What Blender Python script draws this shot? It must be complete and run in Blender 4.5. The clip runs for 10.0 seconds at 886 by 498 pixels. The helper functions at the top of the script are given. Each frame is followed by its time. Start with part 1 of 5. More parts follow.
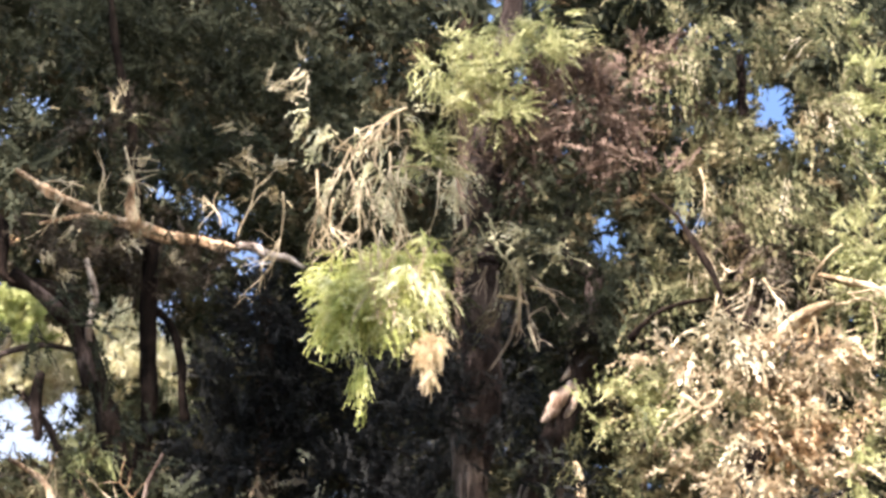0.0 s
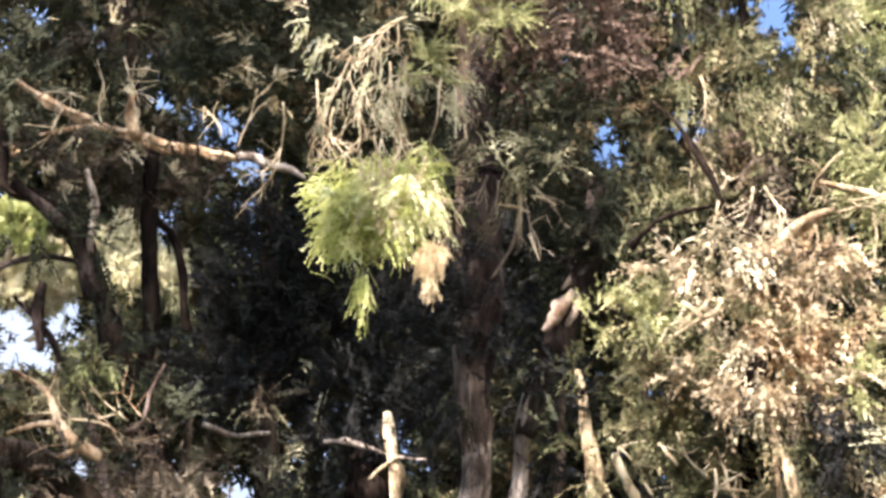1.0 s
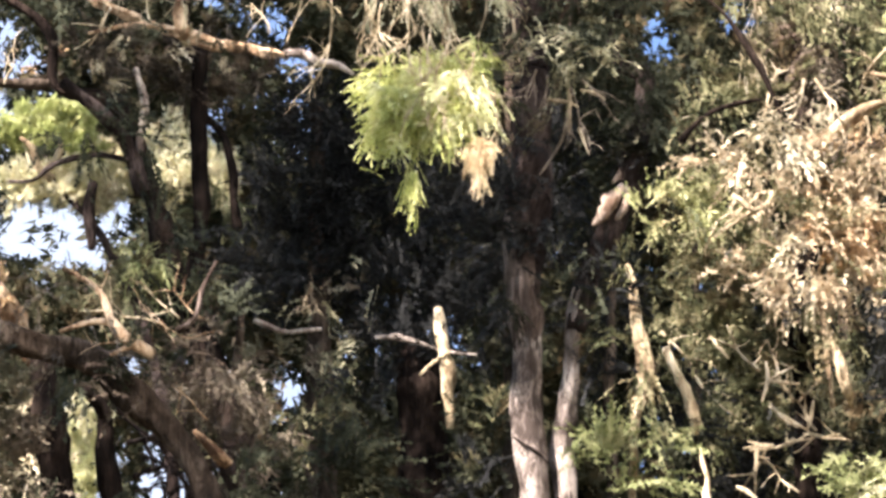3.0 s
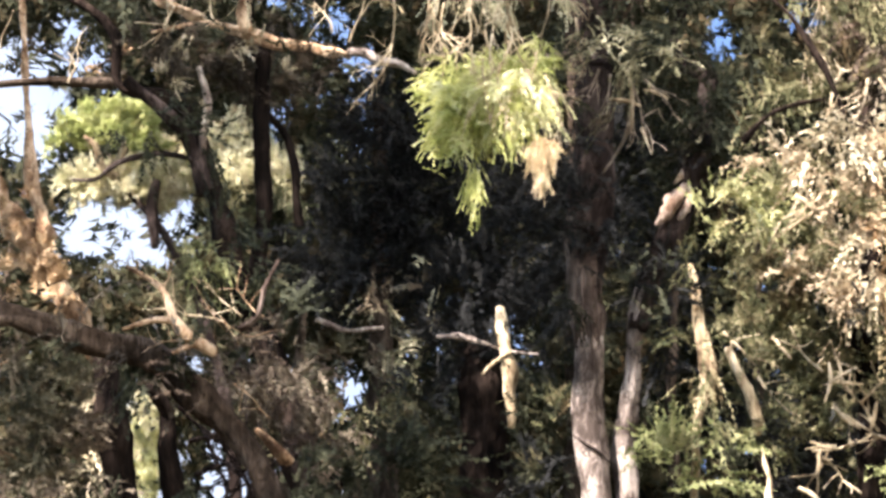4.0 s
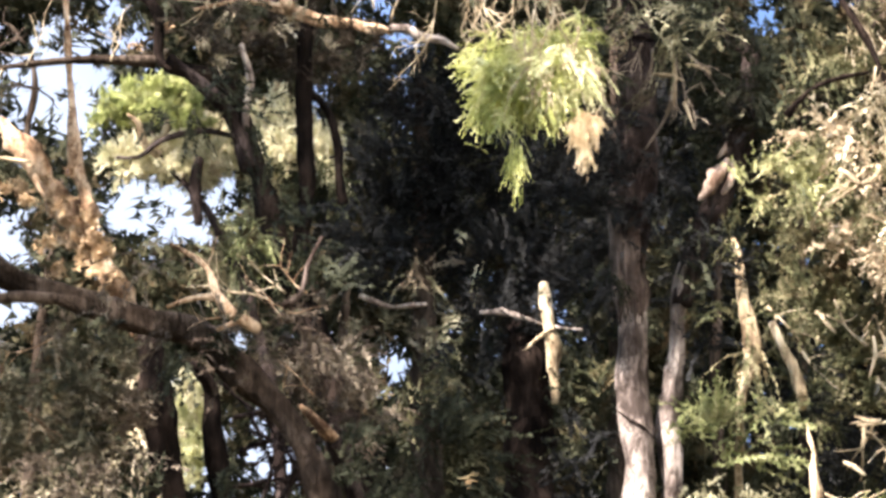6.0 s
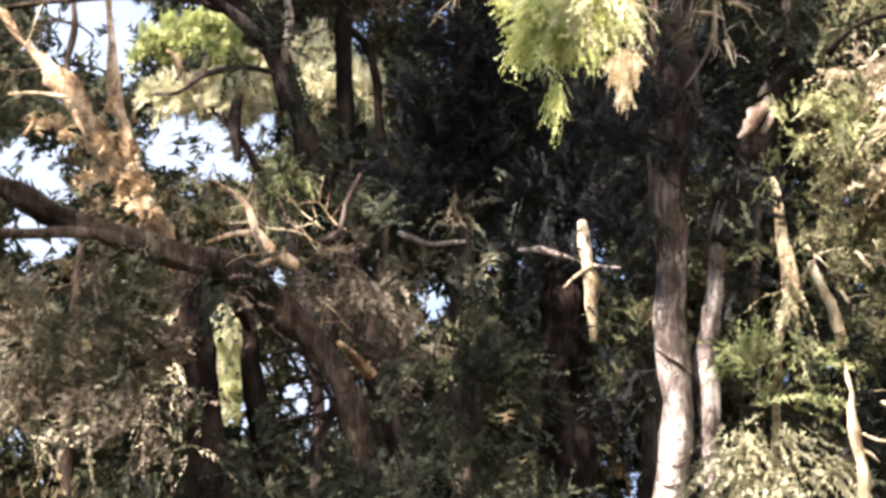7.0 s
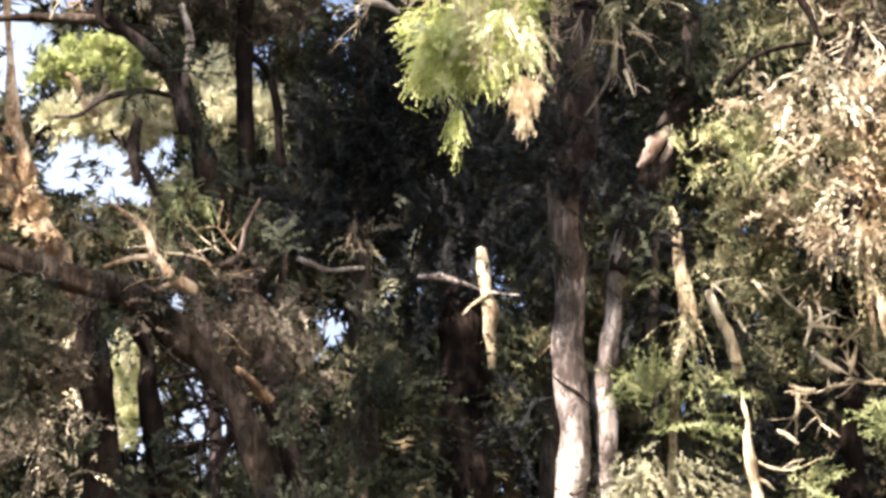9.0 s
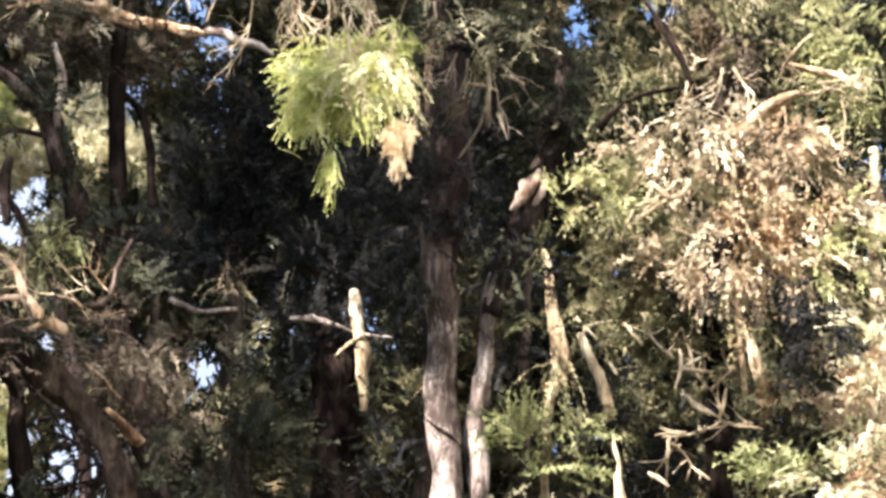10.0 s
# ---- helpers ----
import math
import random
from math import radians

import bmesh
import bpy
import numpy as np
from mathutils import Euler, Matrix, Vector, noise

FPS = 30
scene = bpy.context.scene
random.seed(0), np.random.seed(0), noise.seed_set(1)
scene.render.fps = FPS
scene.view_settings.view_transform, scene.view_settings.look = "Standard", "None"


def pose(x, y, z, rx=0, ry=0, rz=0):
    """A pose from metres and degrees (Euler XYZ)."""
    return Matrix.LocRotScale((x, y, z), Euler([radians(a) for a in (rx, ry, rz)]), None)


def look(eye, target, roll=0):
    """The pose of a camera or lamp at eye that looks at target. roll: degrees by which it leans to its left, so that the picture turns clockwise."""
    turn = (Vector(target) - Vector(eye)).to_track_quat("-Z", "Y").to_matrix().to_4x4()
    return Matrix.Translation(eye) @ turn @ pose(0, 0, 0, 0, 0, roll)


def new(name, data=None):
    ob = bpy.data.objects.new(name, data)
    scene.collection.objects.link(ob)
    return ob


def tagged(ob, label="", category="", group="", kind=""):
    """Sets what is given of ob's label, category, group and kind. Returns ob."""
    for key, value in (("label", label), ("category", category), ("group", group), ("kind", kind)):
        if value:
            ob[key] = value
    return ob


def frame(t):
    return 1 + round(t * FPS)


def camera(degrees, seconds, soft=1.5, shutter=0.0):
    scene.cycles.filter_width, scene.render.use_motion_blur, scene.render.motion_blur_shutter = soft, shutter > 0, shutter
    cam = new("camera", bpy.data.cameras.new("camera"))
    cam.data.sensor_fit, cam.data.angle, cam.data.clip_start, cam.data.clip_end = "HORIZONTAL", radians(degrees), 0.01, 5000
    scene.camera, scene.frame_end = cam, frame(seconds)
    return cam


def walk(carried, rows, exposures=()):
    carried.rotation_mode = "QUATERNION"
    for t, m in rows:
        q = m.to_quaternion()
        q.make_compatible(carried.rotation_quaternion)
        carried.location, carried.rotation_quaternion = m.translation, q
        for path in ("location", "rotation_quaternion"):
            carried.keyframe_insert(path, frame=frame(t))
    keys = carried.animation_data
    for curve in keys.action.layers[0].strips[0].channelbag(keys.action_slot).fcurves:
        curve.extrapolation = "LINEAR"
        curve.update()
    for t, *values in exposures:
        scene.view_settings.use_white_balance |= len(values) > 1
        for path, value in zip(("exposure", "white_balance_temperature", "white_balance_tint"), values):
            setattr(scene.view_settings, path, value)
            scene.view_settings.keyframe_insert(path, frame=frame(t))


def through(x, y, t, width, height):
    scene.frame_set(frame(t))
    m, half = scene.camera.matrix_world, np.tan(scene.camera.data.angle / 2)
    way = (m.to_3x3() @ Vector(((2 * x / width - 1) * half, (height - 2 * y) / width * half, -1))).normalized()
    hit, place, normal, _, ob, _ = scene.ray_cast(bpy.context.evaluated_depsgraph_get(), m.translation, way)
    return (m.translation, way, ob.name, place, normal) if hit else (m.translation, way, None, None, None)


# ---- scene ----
# A stand of old cypresses and pines in low afternoon sun, seen from the ground through a long lens.
EYE = (0.0, 0.0, 1.6)
cam = camera(20.0, 10.0, soft=3.2)
walk(cam, [
    (0.0, look(EYE, (1.3975, 30.0000, 13.4247), -0.100)),
    (0.5, look(EYE, (1.4997, 30.0000, 12.3912), -0.047)),
    (1.0, look(EYE, (1.3812, 30.0000, 12.1886), -0.375)),
    (1.5, look(EYE, (1.5757, 30.0000, 11.4318), -0.708)),
    (2.0, look(EYE, (1.1579, 30.0000, 10.9493), -0.705)),
    (2.2, look(EYE, (1.0371, 30.0000, 10.7883), -0.712)),
    (3.3, look(EYE, (0.5603, 30.0000, 10.8194), -0.300)),
    (3.5, look(EYE, (0.3784, 30.0000, 10.8919), -0.177)),
    (4.0, look(EYE, (-0.0294, 30.0000, 10.7903), 0.127)),
    (4.5, look(EYE, (0.0027, 30.0000, 10.7684), 0.046)),
    (5.0, look(EYE, (0.1814, 30.0000, 10.6744), -0.254)),
    (5.2, look(EYE, (0.1309, 30.0000, 10.7377), -0.235)),
    (6.3, look(EYE, (-0.8327, 30.0000, 10.3135), 0.210)),
    (6.5, look(EYE, (-0.9462, 30.0000, 10.1842), 0.240)),
    (7.0, look(EYE, (-1.0389, 30.0000, 9.6702), 0.681)),
    (7.5, look(EYE, (-0.9869, 30.0000, 9.5735), 1.019)),
    (8.0, look(EYE, (-0.6521, 30.0000, 9.1341), 1.036)),
    (8.5, look(EYE, (-0.3427, 30.0000, 9.1415), 1.145)),
    (9.0, look(EYE, (0.2045, 30.0000, 10.0188), 0.544)),
    (9.5, look(EYE, (1.3296, 30.0000, 10.4881), 0.064)),
    (10.0, look(EYE, (1.7842, 30.0000, 10.5849), 0.004)),
])

# ---- light ----
SUN_AZ, SUN_EL = radians(-40.0), radians(40.0)   # the sun stands behind the camera, a little to its left
world = bpy.data.worlds.new("world")
scene.world = world
world.use_nodes = True
wn = world.node_tree.nodes
sky = wn.new("ShaderNodeTexSky")
sky.sky_type, sky.sun_disc = "NISHITA", False
sky.sun_elevation, sky.sun_rotation = SUN_EL, radians(180.0) - SUN_AZ * -1.0
wn["Background"].inputs["Strength"].default_value = 0.128
sky.dust_density = 1.7
world.node_tree.links.new(sky.outputs[0], wn["Background"].inputs["Color"])
lamp = bpy.data.lights.new("sun", "SUN")
lamp.energy, lamp.angle, lamp.color = 5.0, radians(0.6), (1.0, 0.92, 0.91)
sun = new("sun", lamp)
toward = Vector((math.sin(SUN_AZ) * math.cos(SUN_EL), -math.cos(SUN_AZ) * math.cos(SUN_EL), math.sin(SUN_EL)))
sun.matrix_world = look(toward * 80.0, (0, 0, 0))
scene.view_settings.exposure = 2.58


# ---- materials ----
def base_material(name):
    m = bpy.data.materials.new(name)
    m.use_nodes = True
    return m, m.node_tree.nodes, m.node_tree.links, m.node_tree.nodes["Principled BSDF"]


def ramp(nodes, links, fac, stops):
    r = nodes.new("ShaderNodeValToRGB")
    while len(r.color_ramp.elements) < len(stops):
        r.color_ramp.elements.new(0.5)
    for e, (p, c) in zip(r.color_ramp.elements, stops):
        e.position, e.color = p, (*c, 1)
    links.new(fac, r.inputs[0])
    return r.outputs[0]


def bark_material(name, dark, mid, pale, stretch=0.22, grain=9.0, bump=0.6):
    """Bark: long upright plates, fine fissures, lichen stains."""
    m, nodes, links, bsdf = base_material(name)
    co = nodes.new("ShaderNodeTexCoord")
    mp = nodes.new("ShaderNodeMapping")
    mp.inputs["Scale"].default_value = (1.0, 1.0, stretch)
    links.new(co.outputs["Object"], mp.inputs[0])
    n1 = nodes.new("ShaderNodeTexNoise")
    n1.inputs["Scale"].default_value, n1.inputs["Detail"].default_value = grain, 6.0
    n1.inputs["Roughness"].default_value = 0.72
    links.new(mp.outputs[0], n1.inputs["Vector"])
    n2 = nodes.new("ShaderNodeTexNoise")
    n2.inputs["Scale"].default_value, n2.inputs["Detail"].default_value = 1.7, 3.0
    links.new(co.outputs["Object"], n2.inputs["Vector"])
    add = nodes.new("ShaderNodeMath")
    add.operation = "MULTIPLY_ADD"
    add.inputs[1].default_value = 0.55
    links.new(n2.outputs[0], add.inputs[0])
    sc = nodes.new("ShaderNodeMath")
    sc.operation = "MULTIPLY"
    sc.inputs[1].default_value = 0.5
    links.new(n1.outputs[0], sc.inputs[0])
    links.new(sc.outputs[0], add.inputs[2])
    tint = ramp(nodes, links, add.outputs[0], [(0.42, dark), (0.52, mid), (0.61, pale)])
    # fissures: thin dark lines where a stretched noise crosses its middle
    n3 = nodes.new("ShaderNodeTexNoise")
    n3.inputs["Scale"].default_value, n3.inputs["Detail"].default_value = grain * 1.15, 5.0
    n3.inputs["Distortion"].default_value = 0.6
    links.new(mp.outputs[0], n3.inputs["Vector"])
    off = nodes.new("ShaderNodeMath")
    off.operation = "SUBTRACT"
    off.inputs[1].default_value = 0.5
    links.new(n3.outputs[0], off.inputs[0])
    size = nodes.new("ShaderNodeMath")
    size.operation = "ABSOLUTE"
    links.new(off.outputs[0], size.inputs[0])
    crack = ramp(nodes, links, size.outputs[0], [(0.004, (0.25, 0.25, 0.25)), (0.03, (1.0, 1.0, 1.0))])
    both = nodes.new("ShaderNodeMix")
    both.data_type = "RGBA"
    links.new(crack, both.inputs[0])
    both.inputs[6].default_value = (*[c * 0.8 for c in dark], 1)
    links.new(tint, both.inputs[7])
    links.new(both.outputs[2], bsdf.inputs["Base Color"])
    bsdf.inputs["Roughness"].default_value, bsdf.inputs["Specular IOR Level"].default_value = 1.0, 0.01
    b = nodes.new("ShaderNodeBump")
    b.inputs["Strength"].default_value, b.inputs["Distance"].default_value = bump, 0.14
    tall = nodes.new("ShaderNodeMath")
    tall.operation = "MULTIPLY_ADD"
    tall.inputs[1].default_value = 0.3
    links.new(crack, tall.inputs[0])
    links.new(n1.outputs[0], tall.inputs[2])
    links.new(tall.outputs[0], b.inputs["Height"])
    links.new(b.outputs[0], bsdf.inputs["Normal"])
    return m


def leaf_material(name, a, b, c, brown=0.25, brown_colour=(0.2, 0.13, 0.06), through=0.3):
    """Leaves: each one its own shade, dry brown patches by the branch, light shining through."""
    m, nodes, links, bsdf = base_material(name)
    geo = nodes.new("ShaderNodeNewGeometry")
    co = nodes.new("ShaderNodeTexCoord")
    patch = nodes.new("ShaderNodeTexNoise")
    patch.inputs["Scale"].default_value, patch.inputs["Detail"].default_value = 3.6, 3.0
    links.new(co.outputs["Object"], patch.inputs["Vector"])
    wide = nodes.new("ShaderNodeMapRange")
    wide.inputs["From Min"].default_value, wide.inputs["From Max"].default_value = 0.32, 0.68
    wide.inputs["To Max"].default_value = 0.76
    links.new(patch.outputs[0], wide.inputs["Value"])
    shade = nodes.new("ShaderNodeMath")
    shade.operation = "MULTIPLY_ADD"
    shade.inputs[1].default_value = 0.24
    links.new(geo.outputs["Random Per Island"], shade.inputs[0])
    links.new(wide.outputs[0], shade.inputs[2])
    col = ramp(nodes, links, shade.outputs[0], [(0.1, a), (0.52, b), (0.9, c)])
    n = nodes.new("ShaderNodeTexNoise")
    n.inputs["Scale"].default_value, n.inputs["Detail"].default_value = 1.1, 3.0
    links.new(co.outputs["Object"], n.inputs["Vector"])
    dry = ramp(nodes, links, n.outputs[0], [(0.62 - brown * 0.5, (0, 0, 0)), (0.78 - brown * 0.5, (1, 1, 1))])
    mix = nodes.new("ShaderNodeMix")
    mix.data_type = "RGBA"
    links.new(dry, mix.inputs[0])
    links.new(col, mix.inputs[6])
    mix.inputs[7].default_value = (*brown_colour, 1)
    links.new(mix.outputs[2], bsdf.inputs["Base Color"])
    bsdf.inputs["Roughness"].default_value, bsdf.inputs["Specular IOR Level"].default_value = 0.75, 0.08
    tr = nodes.new("ShaderNodeBsdfTranslucent")
    links.new(mix.outputs[2], tr.inputs[0])
    ms = nodes.new("ShaderNodeMixShader")
    ms.inputs[0].default_value = through
    links.new(bsdf.outputs[0], ms.inputs[1])
    links.new(tr.outputs[0], ms.inputs[2])
    links.new(ms.outputs[0], nodes["Material Output"].inputs[0])
    return m


BARK_GREY = bark_material("grey_bark", (0.05, 0.035, 0.028), (0.2, 0.15, 0.12), (0.42, 0.35, 0.28))
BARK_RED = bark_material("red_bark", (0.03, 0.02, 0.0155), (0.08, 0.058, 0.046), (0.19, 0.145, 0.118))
BARK_PINE = bark_material("pine_bark", (0.07, 0.038, 0.021), (0.3, 0.19, 0.11), (0.56, 0.415, 0.275), 0.5, 7.0)
BARK_PALE = bark_material("pale_bark", (0.16, 0.11, 0.065), (0.43, 0.335, 0.205), (0.63, 0.515, 0.345))
# dark enough to include the shade on the leaning trunk
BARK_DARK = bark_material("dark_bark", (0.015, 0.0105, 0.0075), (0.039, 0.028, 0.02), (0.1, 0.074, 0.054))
TWIG_PALE = bark_material("dead_twig", (0.2, 0.15, 0.09), (0.38, 0.3, 0.19), (0.55, 0.46, 0.32))
LEAF_FRESH = leaf_material("fresh_cypress", (0.25, 0.275, 0.07), (0.48, 0.485, 0.175), (0.7, 0.665, 0.37), 0.0, through=0.45)
LEAF_OLIVE = leaf_material("olive_cypress", (0.045, 0.05, 0.025), (0.12, 0.115, 0.055), (0.3, 0.26, 0.15), 0.15, (0.17, 0.12, 0.065))
# near-black leaf colour that stands in for deep shade among the crowns
LEAF_SHADE_BLACK = leaf_material("shade_black_cypress", (0.0125, 0.0122, 0.0118), (0.0155, 0.0155, 0.0145), (0.021, 0.0205, 0.018), 0.0, (0.024, 0.02, 0.016), 0.1)
LEAF_GREEN = leaf_material("green_cypress", (0.042, 0.046, 0.021), (0.098, 0.1, 0.05), (0.2, 0.188, 0.1), 0.15, (0.14, 0.11, 0.065))
LEAF_TAN = leaf_material("tan_cypress", (0.27, 0.2, 0.12), (0.47, 0.37, 0.24), (0.58, 0.475, 0.33), 0.15, (0.46, 0.29, 0.15), 0.35)
LEAF_BROWN = leaf_material("brown_cypress", (0.04, 0.03, 0.021), (0.085, 0.066, 0.046), (0.2, 0.165, 0.115), 0.2, (0.085, 0.058, 0.04), 0.2)
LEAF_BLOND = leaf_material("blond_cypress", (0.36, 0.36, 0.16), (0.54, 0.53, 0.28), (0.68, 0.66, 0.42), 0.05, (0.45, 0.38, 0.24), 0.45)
# darker copy of the brown foliage, shade included in the colour
LEAF_SHADE_BROWN = leaf_material("shade_brown_foliage", (0.02, 0.015, 0.01), (0.05, 0.038, 0.026), (0.14, 0.11, 0.076), 0.15, (0.06, 0.042, 0.028), 0.2)
LEAF_FAWN = leaf_material("fawn_dry_tip", (0.4, 0.3, 0.17), (0.58, 0.46, 0.28), (0.74, 0.62, 0.44), 0.1, (0.48, 0.33, 0.18), 0.45)
LEAF_STRAW = leaf_material("straw_cypress", (0.16, 0.145, 0.08), (0.3, 0.275, 0.165), (0.47, 0.43, 0.29), 0.1, (0.24, 0.2, 0.115), 0.35)
LEAF_PINE = leaf_material("pine_needles", (0.17, 0.195, 0.06), (0.33, 0.35, 0.125), (0.52, 0.515, 0.26), 0.1, (0.34, 0.29, 0.165))
# green leaf colour darkened so that it already holds the shade
LEAF_SHADE_GREEN = leaf_material("shade_cypress", (0.0155, 0.017, 0.0105), (0.028, 0.03, 0.017), (0.058, 0.058, 0.033), 0.05, (0.045, 0.036, 0.024), 0.2)
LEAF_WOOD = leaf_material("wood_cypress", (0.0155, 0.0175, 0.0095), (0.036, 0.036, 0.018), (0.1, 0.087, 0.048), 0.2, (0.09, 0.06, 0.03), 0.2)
LEAF_GREY = leaf_material("grey_cypress", (0.05, 0.05, 0.03), (0.11, 0.1, 0.06), (0.28, 0.24, 0.16), 0.3, (0.16, 0.12, 0.08), 0.2)
LEAF_BUFF = leaf_material("buff_cypress", (0.15, 0.125, 0.075), (0.33, 0.28, 0.18), (0.58, 0.5, 0.36), 0.2, (0.22, 0.17, 0.09), 0.25)
LEAF_RUSSET = leaf_material("russet_cypress", (0.05, 0.032, 0.024), (0.115, 0.076, 0.056), (0.23, 0.165, 0.12), 0.1, (0.16, 0.125, 0.07), 0.2)
LEAF_LIME = leaf_material("lime_cypress", (0.13, 0.14, 0.055), (0.29, 0.285, 0.125), (0.5, 0.475, 0.26), 0.15, (0.36, 0.29, 0.16), 0.4)
LEAF_LEAFY = leaf_material("leafy_cypress", (0.07, 0.08, 0.03), (0.165, 0.172, 0.072), (0.31, 0.3, 0.16), 0.1, (0.2, 0.165, 0.09))
# pale bark colour for the sunlit patch of the stem
BARK_ROSE = bark_material("torn_wood", (0.15, 0.095, 0.065), (0.4, 0.295, 0.225), (0.6, 0.485, 0.39), 0.3, 8.0)
BARK_ASH = bark_material("ash_bark", (0.05, 0.038, 0.031), (0.185, 0.147, 0.122), (0.4, 0.332, 0.278), 0.4, 6.0)
# near-black bark: the deep shade on trunks is put into the colour
BARK_DEEP_SHADE = bark_material("deep_shade_bark", (0.005, 0.0038, 0.0032), (0.012, 0.0085, 0.0068), (0.03, 0.021, 0.016))
# bark darkened for the parts that stand in shade
BARK_SHADED = bark_material("shaded_bark", (0.012, 0.0085, 0.007), (0.03, 0.022, 0.019), (0.08, 0.06, 0.051))
LEAF_PEACH = leaf_material("flaking_bark_and_needles", (0.14, 0.08, 0.04), (0.38, 0.26, 0.14), (0.6, 0.45, 0.28), 0.2, (0.1, 0.05, 0.03), 0.2)
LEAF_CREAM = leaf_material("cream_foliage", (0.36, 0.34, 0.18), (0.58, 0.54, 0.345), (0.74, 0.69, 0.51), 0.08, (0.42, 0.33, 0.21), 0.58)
TWIG_GREY = bark_material("grey_twig", (0.09, 0.07, 0.05), (0.2, 0.16, 0.12), (0.34, 0.28, 0.21))


# ---- building blocks ----
def mesh_part(name, verts, faces, material, parent, label="", smooth=True):
    me = bpy.data.meshes.new(name)
    me.from_pydata([tuple(v) for v in verts], [], [tuple(f) for f in faces])
    me.materials.append(material)
    if smooth:
        me.polygons.foreach_set("use_smooth", [True] * len(me.polygons))
    ob = new(name, me)
    ob.parent = parent
    if parent is not None:
        ob.matrix_parent_inverse = parent.matrix_basis.inverted()
    if label:
        ob["label"] = label
    return ob


def thing(name, place, label, category, group="", kind=""):
    ob = new(name)
    ob.empty_display_size = 0.3
    ob.matrix_basis = Matrix.Translation(place)
    return tagged(ob, label, category, group, kind)


def smooth_line(points, radii, step=0.12):
    """A soft line through the points, with a radius at each."""
    P = np.array(points, float)
    R = np.array(radii, float) if np.ndim(radii) else np.full(len(P), float(radii))
    if len(R) != len(P):
        R = np.interp(np.linspace(0, 1, len(P)), np.linspace(0, 1, len(R)), R)
    D = np.linalg.norm(np.diff(P, axis=0), axis=1) + 1e-9
    U = np.diff(P, axis=0) / D[:, None]
    M = np.vstack([U[:1], (U[1:] * D[:-1, None] + U[:-1] * D[1:, None]) / (D[1:] + D[:-1])[:, None], U[-1:]])
    out, rad = [], []
    for i in range(len(P) - 1):
        n = max(2, int(D[i] / step))
        for q in np.linspace(0, 1, n, endpoint=False):
            out.append((2 * q ** 3 - 3 * q * q + 1) * P[i] + (q ** 3 - 2 * q * q + q) * D[i] * M[i] + (3 * q * q - 2 * q ** 3) * P[i + 1] + (q ** 3 - q * q) * D[i] * M[i + 1])
            rad.append(R[i] + (R[i + 1] - R[i]) * q)
    out.append(P[-1])
    rad.append(R[-1])
    return np.array(out), np.array(rad)


def tube(points, radii, sides=12, rough=0.12, rng=None, step=0.12):
    """A limb: a round sweep with lumps, fluting and a closed, broken end."""
    rng = rng or np.random.default_rng(1)
    L, R = smooth_line(points, radii, step)
    knots = np.arange(0, len(L) + 3, 3)
    bend = np.stack([np.interp(np.arange(len(L)), knots, rng.normal(0, 1, len(knots))) for i in range(3)], 1)
    L = L + bend * np.minimum(R, 0.09)[:, None] * rough * 1.2
    R = R * (1 + rough * np.interp(np.arange(len(L)), knots, rng.normal(0, 1, len(knots))))
    T = np.gradient(L, axis=0)
    T /= np.linalg.norm(T, axis=1)[:, None] + 1e-9
    ref = np.array([0.31, 0.87, 0.38])
    U = np.cross(T, ref)
    U /= np.linalg.norm(U, axis=1)[:, None] + 1e-9
    V = np.cross(T, U)
    ang = np.linspace(0, 2 * math.pi, sides, endpoint=False)
    flute = 1 + rough * 0.6 * np.sin(ang * 3 + rng.uniform(0, 6))[None] + rough * 0.5 * np.sin(ang * 5 + rng.uniform(0, 6))[None]
    lump = 1 + rough * rng.normal(0, 1, (len(L), sides)) * 0.5 + rough * np.sin(np.arange(len(L)) * 0.7 + rng.uniform(0, 6))[:, None] * 0.4
    rr = R[:, None] * flute * lump
    ring = L[:, None] + rr[..., None] * (np.cos(ang)[None, :, None] * U[:, None] + np.sin(ang)[None, :, None] * V[:, None])
    n = len(L)
    verts = np.vstack([ring.reshape(-1, 3), L[:1] - T[:1] * R[0] * 0.3, L[-1:] + T[-1:] * R[-1] * 0.5])
    i = np.arange(n - 1)[:, None] * sides
    j = np.arange(sides)[None]
    k = (j + 1) % sides
    faces = np.stack([i + j, i + k, i + sides + k, i + sides + j], -1).reshape(-1, 4).tolist()
    a, b = n * sides, n * sides + 1
    for s in range(sides):
        faces.append([a, (s + 1) % sides, s])
        faces.append([b, (n - 1) * sides + s, (n - 1) * sides + (s + 1) % sides])
    return verts, faces


def join(parts):
    verts, faces, off = [], [], 0
    for v, f in parts:
        verts.append(v)
        faces += [[k + off for k in q] for q in f]
        off += len(v)
    return np.vstack(verts), faces


def limb(tree, name, points, radii, material, seed=1, sides=12, rough=0.12, label="", step=0.12):
    v, f = tube(points, radii, sides, rough, np.random.default_rng(seed), step)
    return mesh_part(name, v, f, material, tree, label)


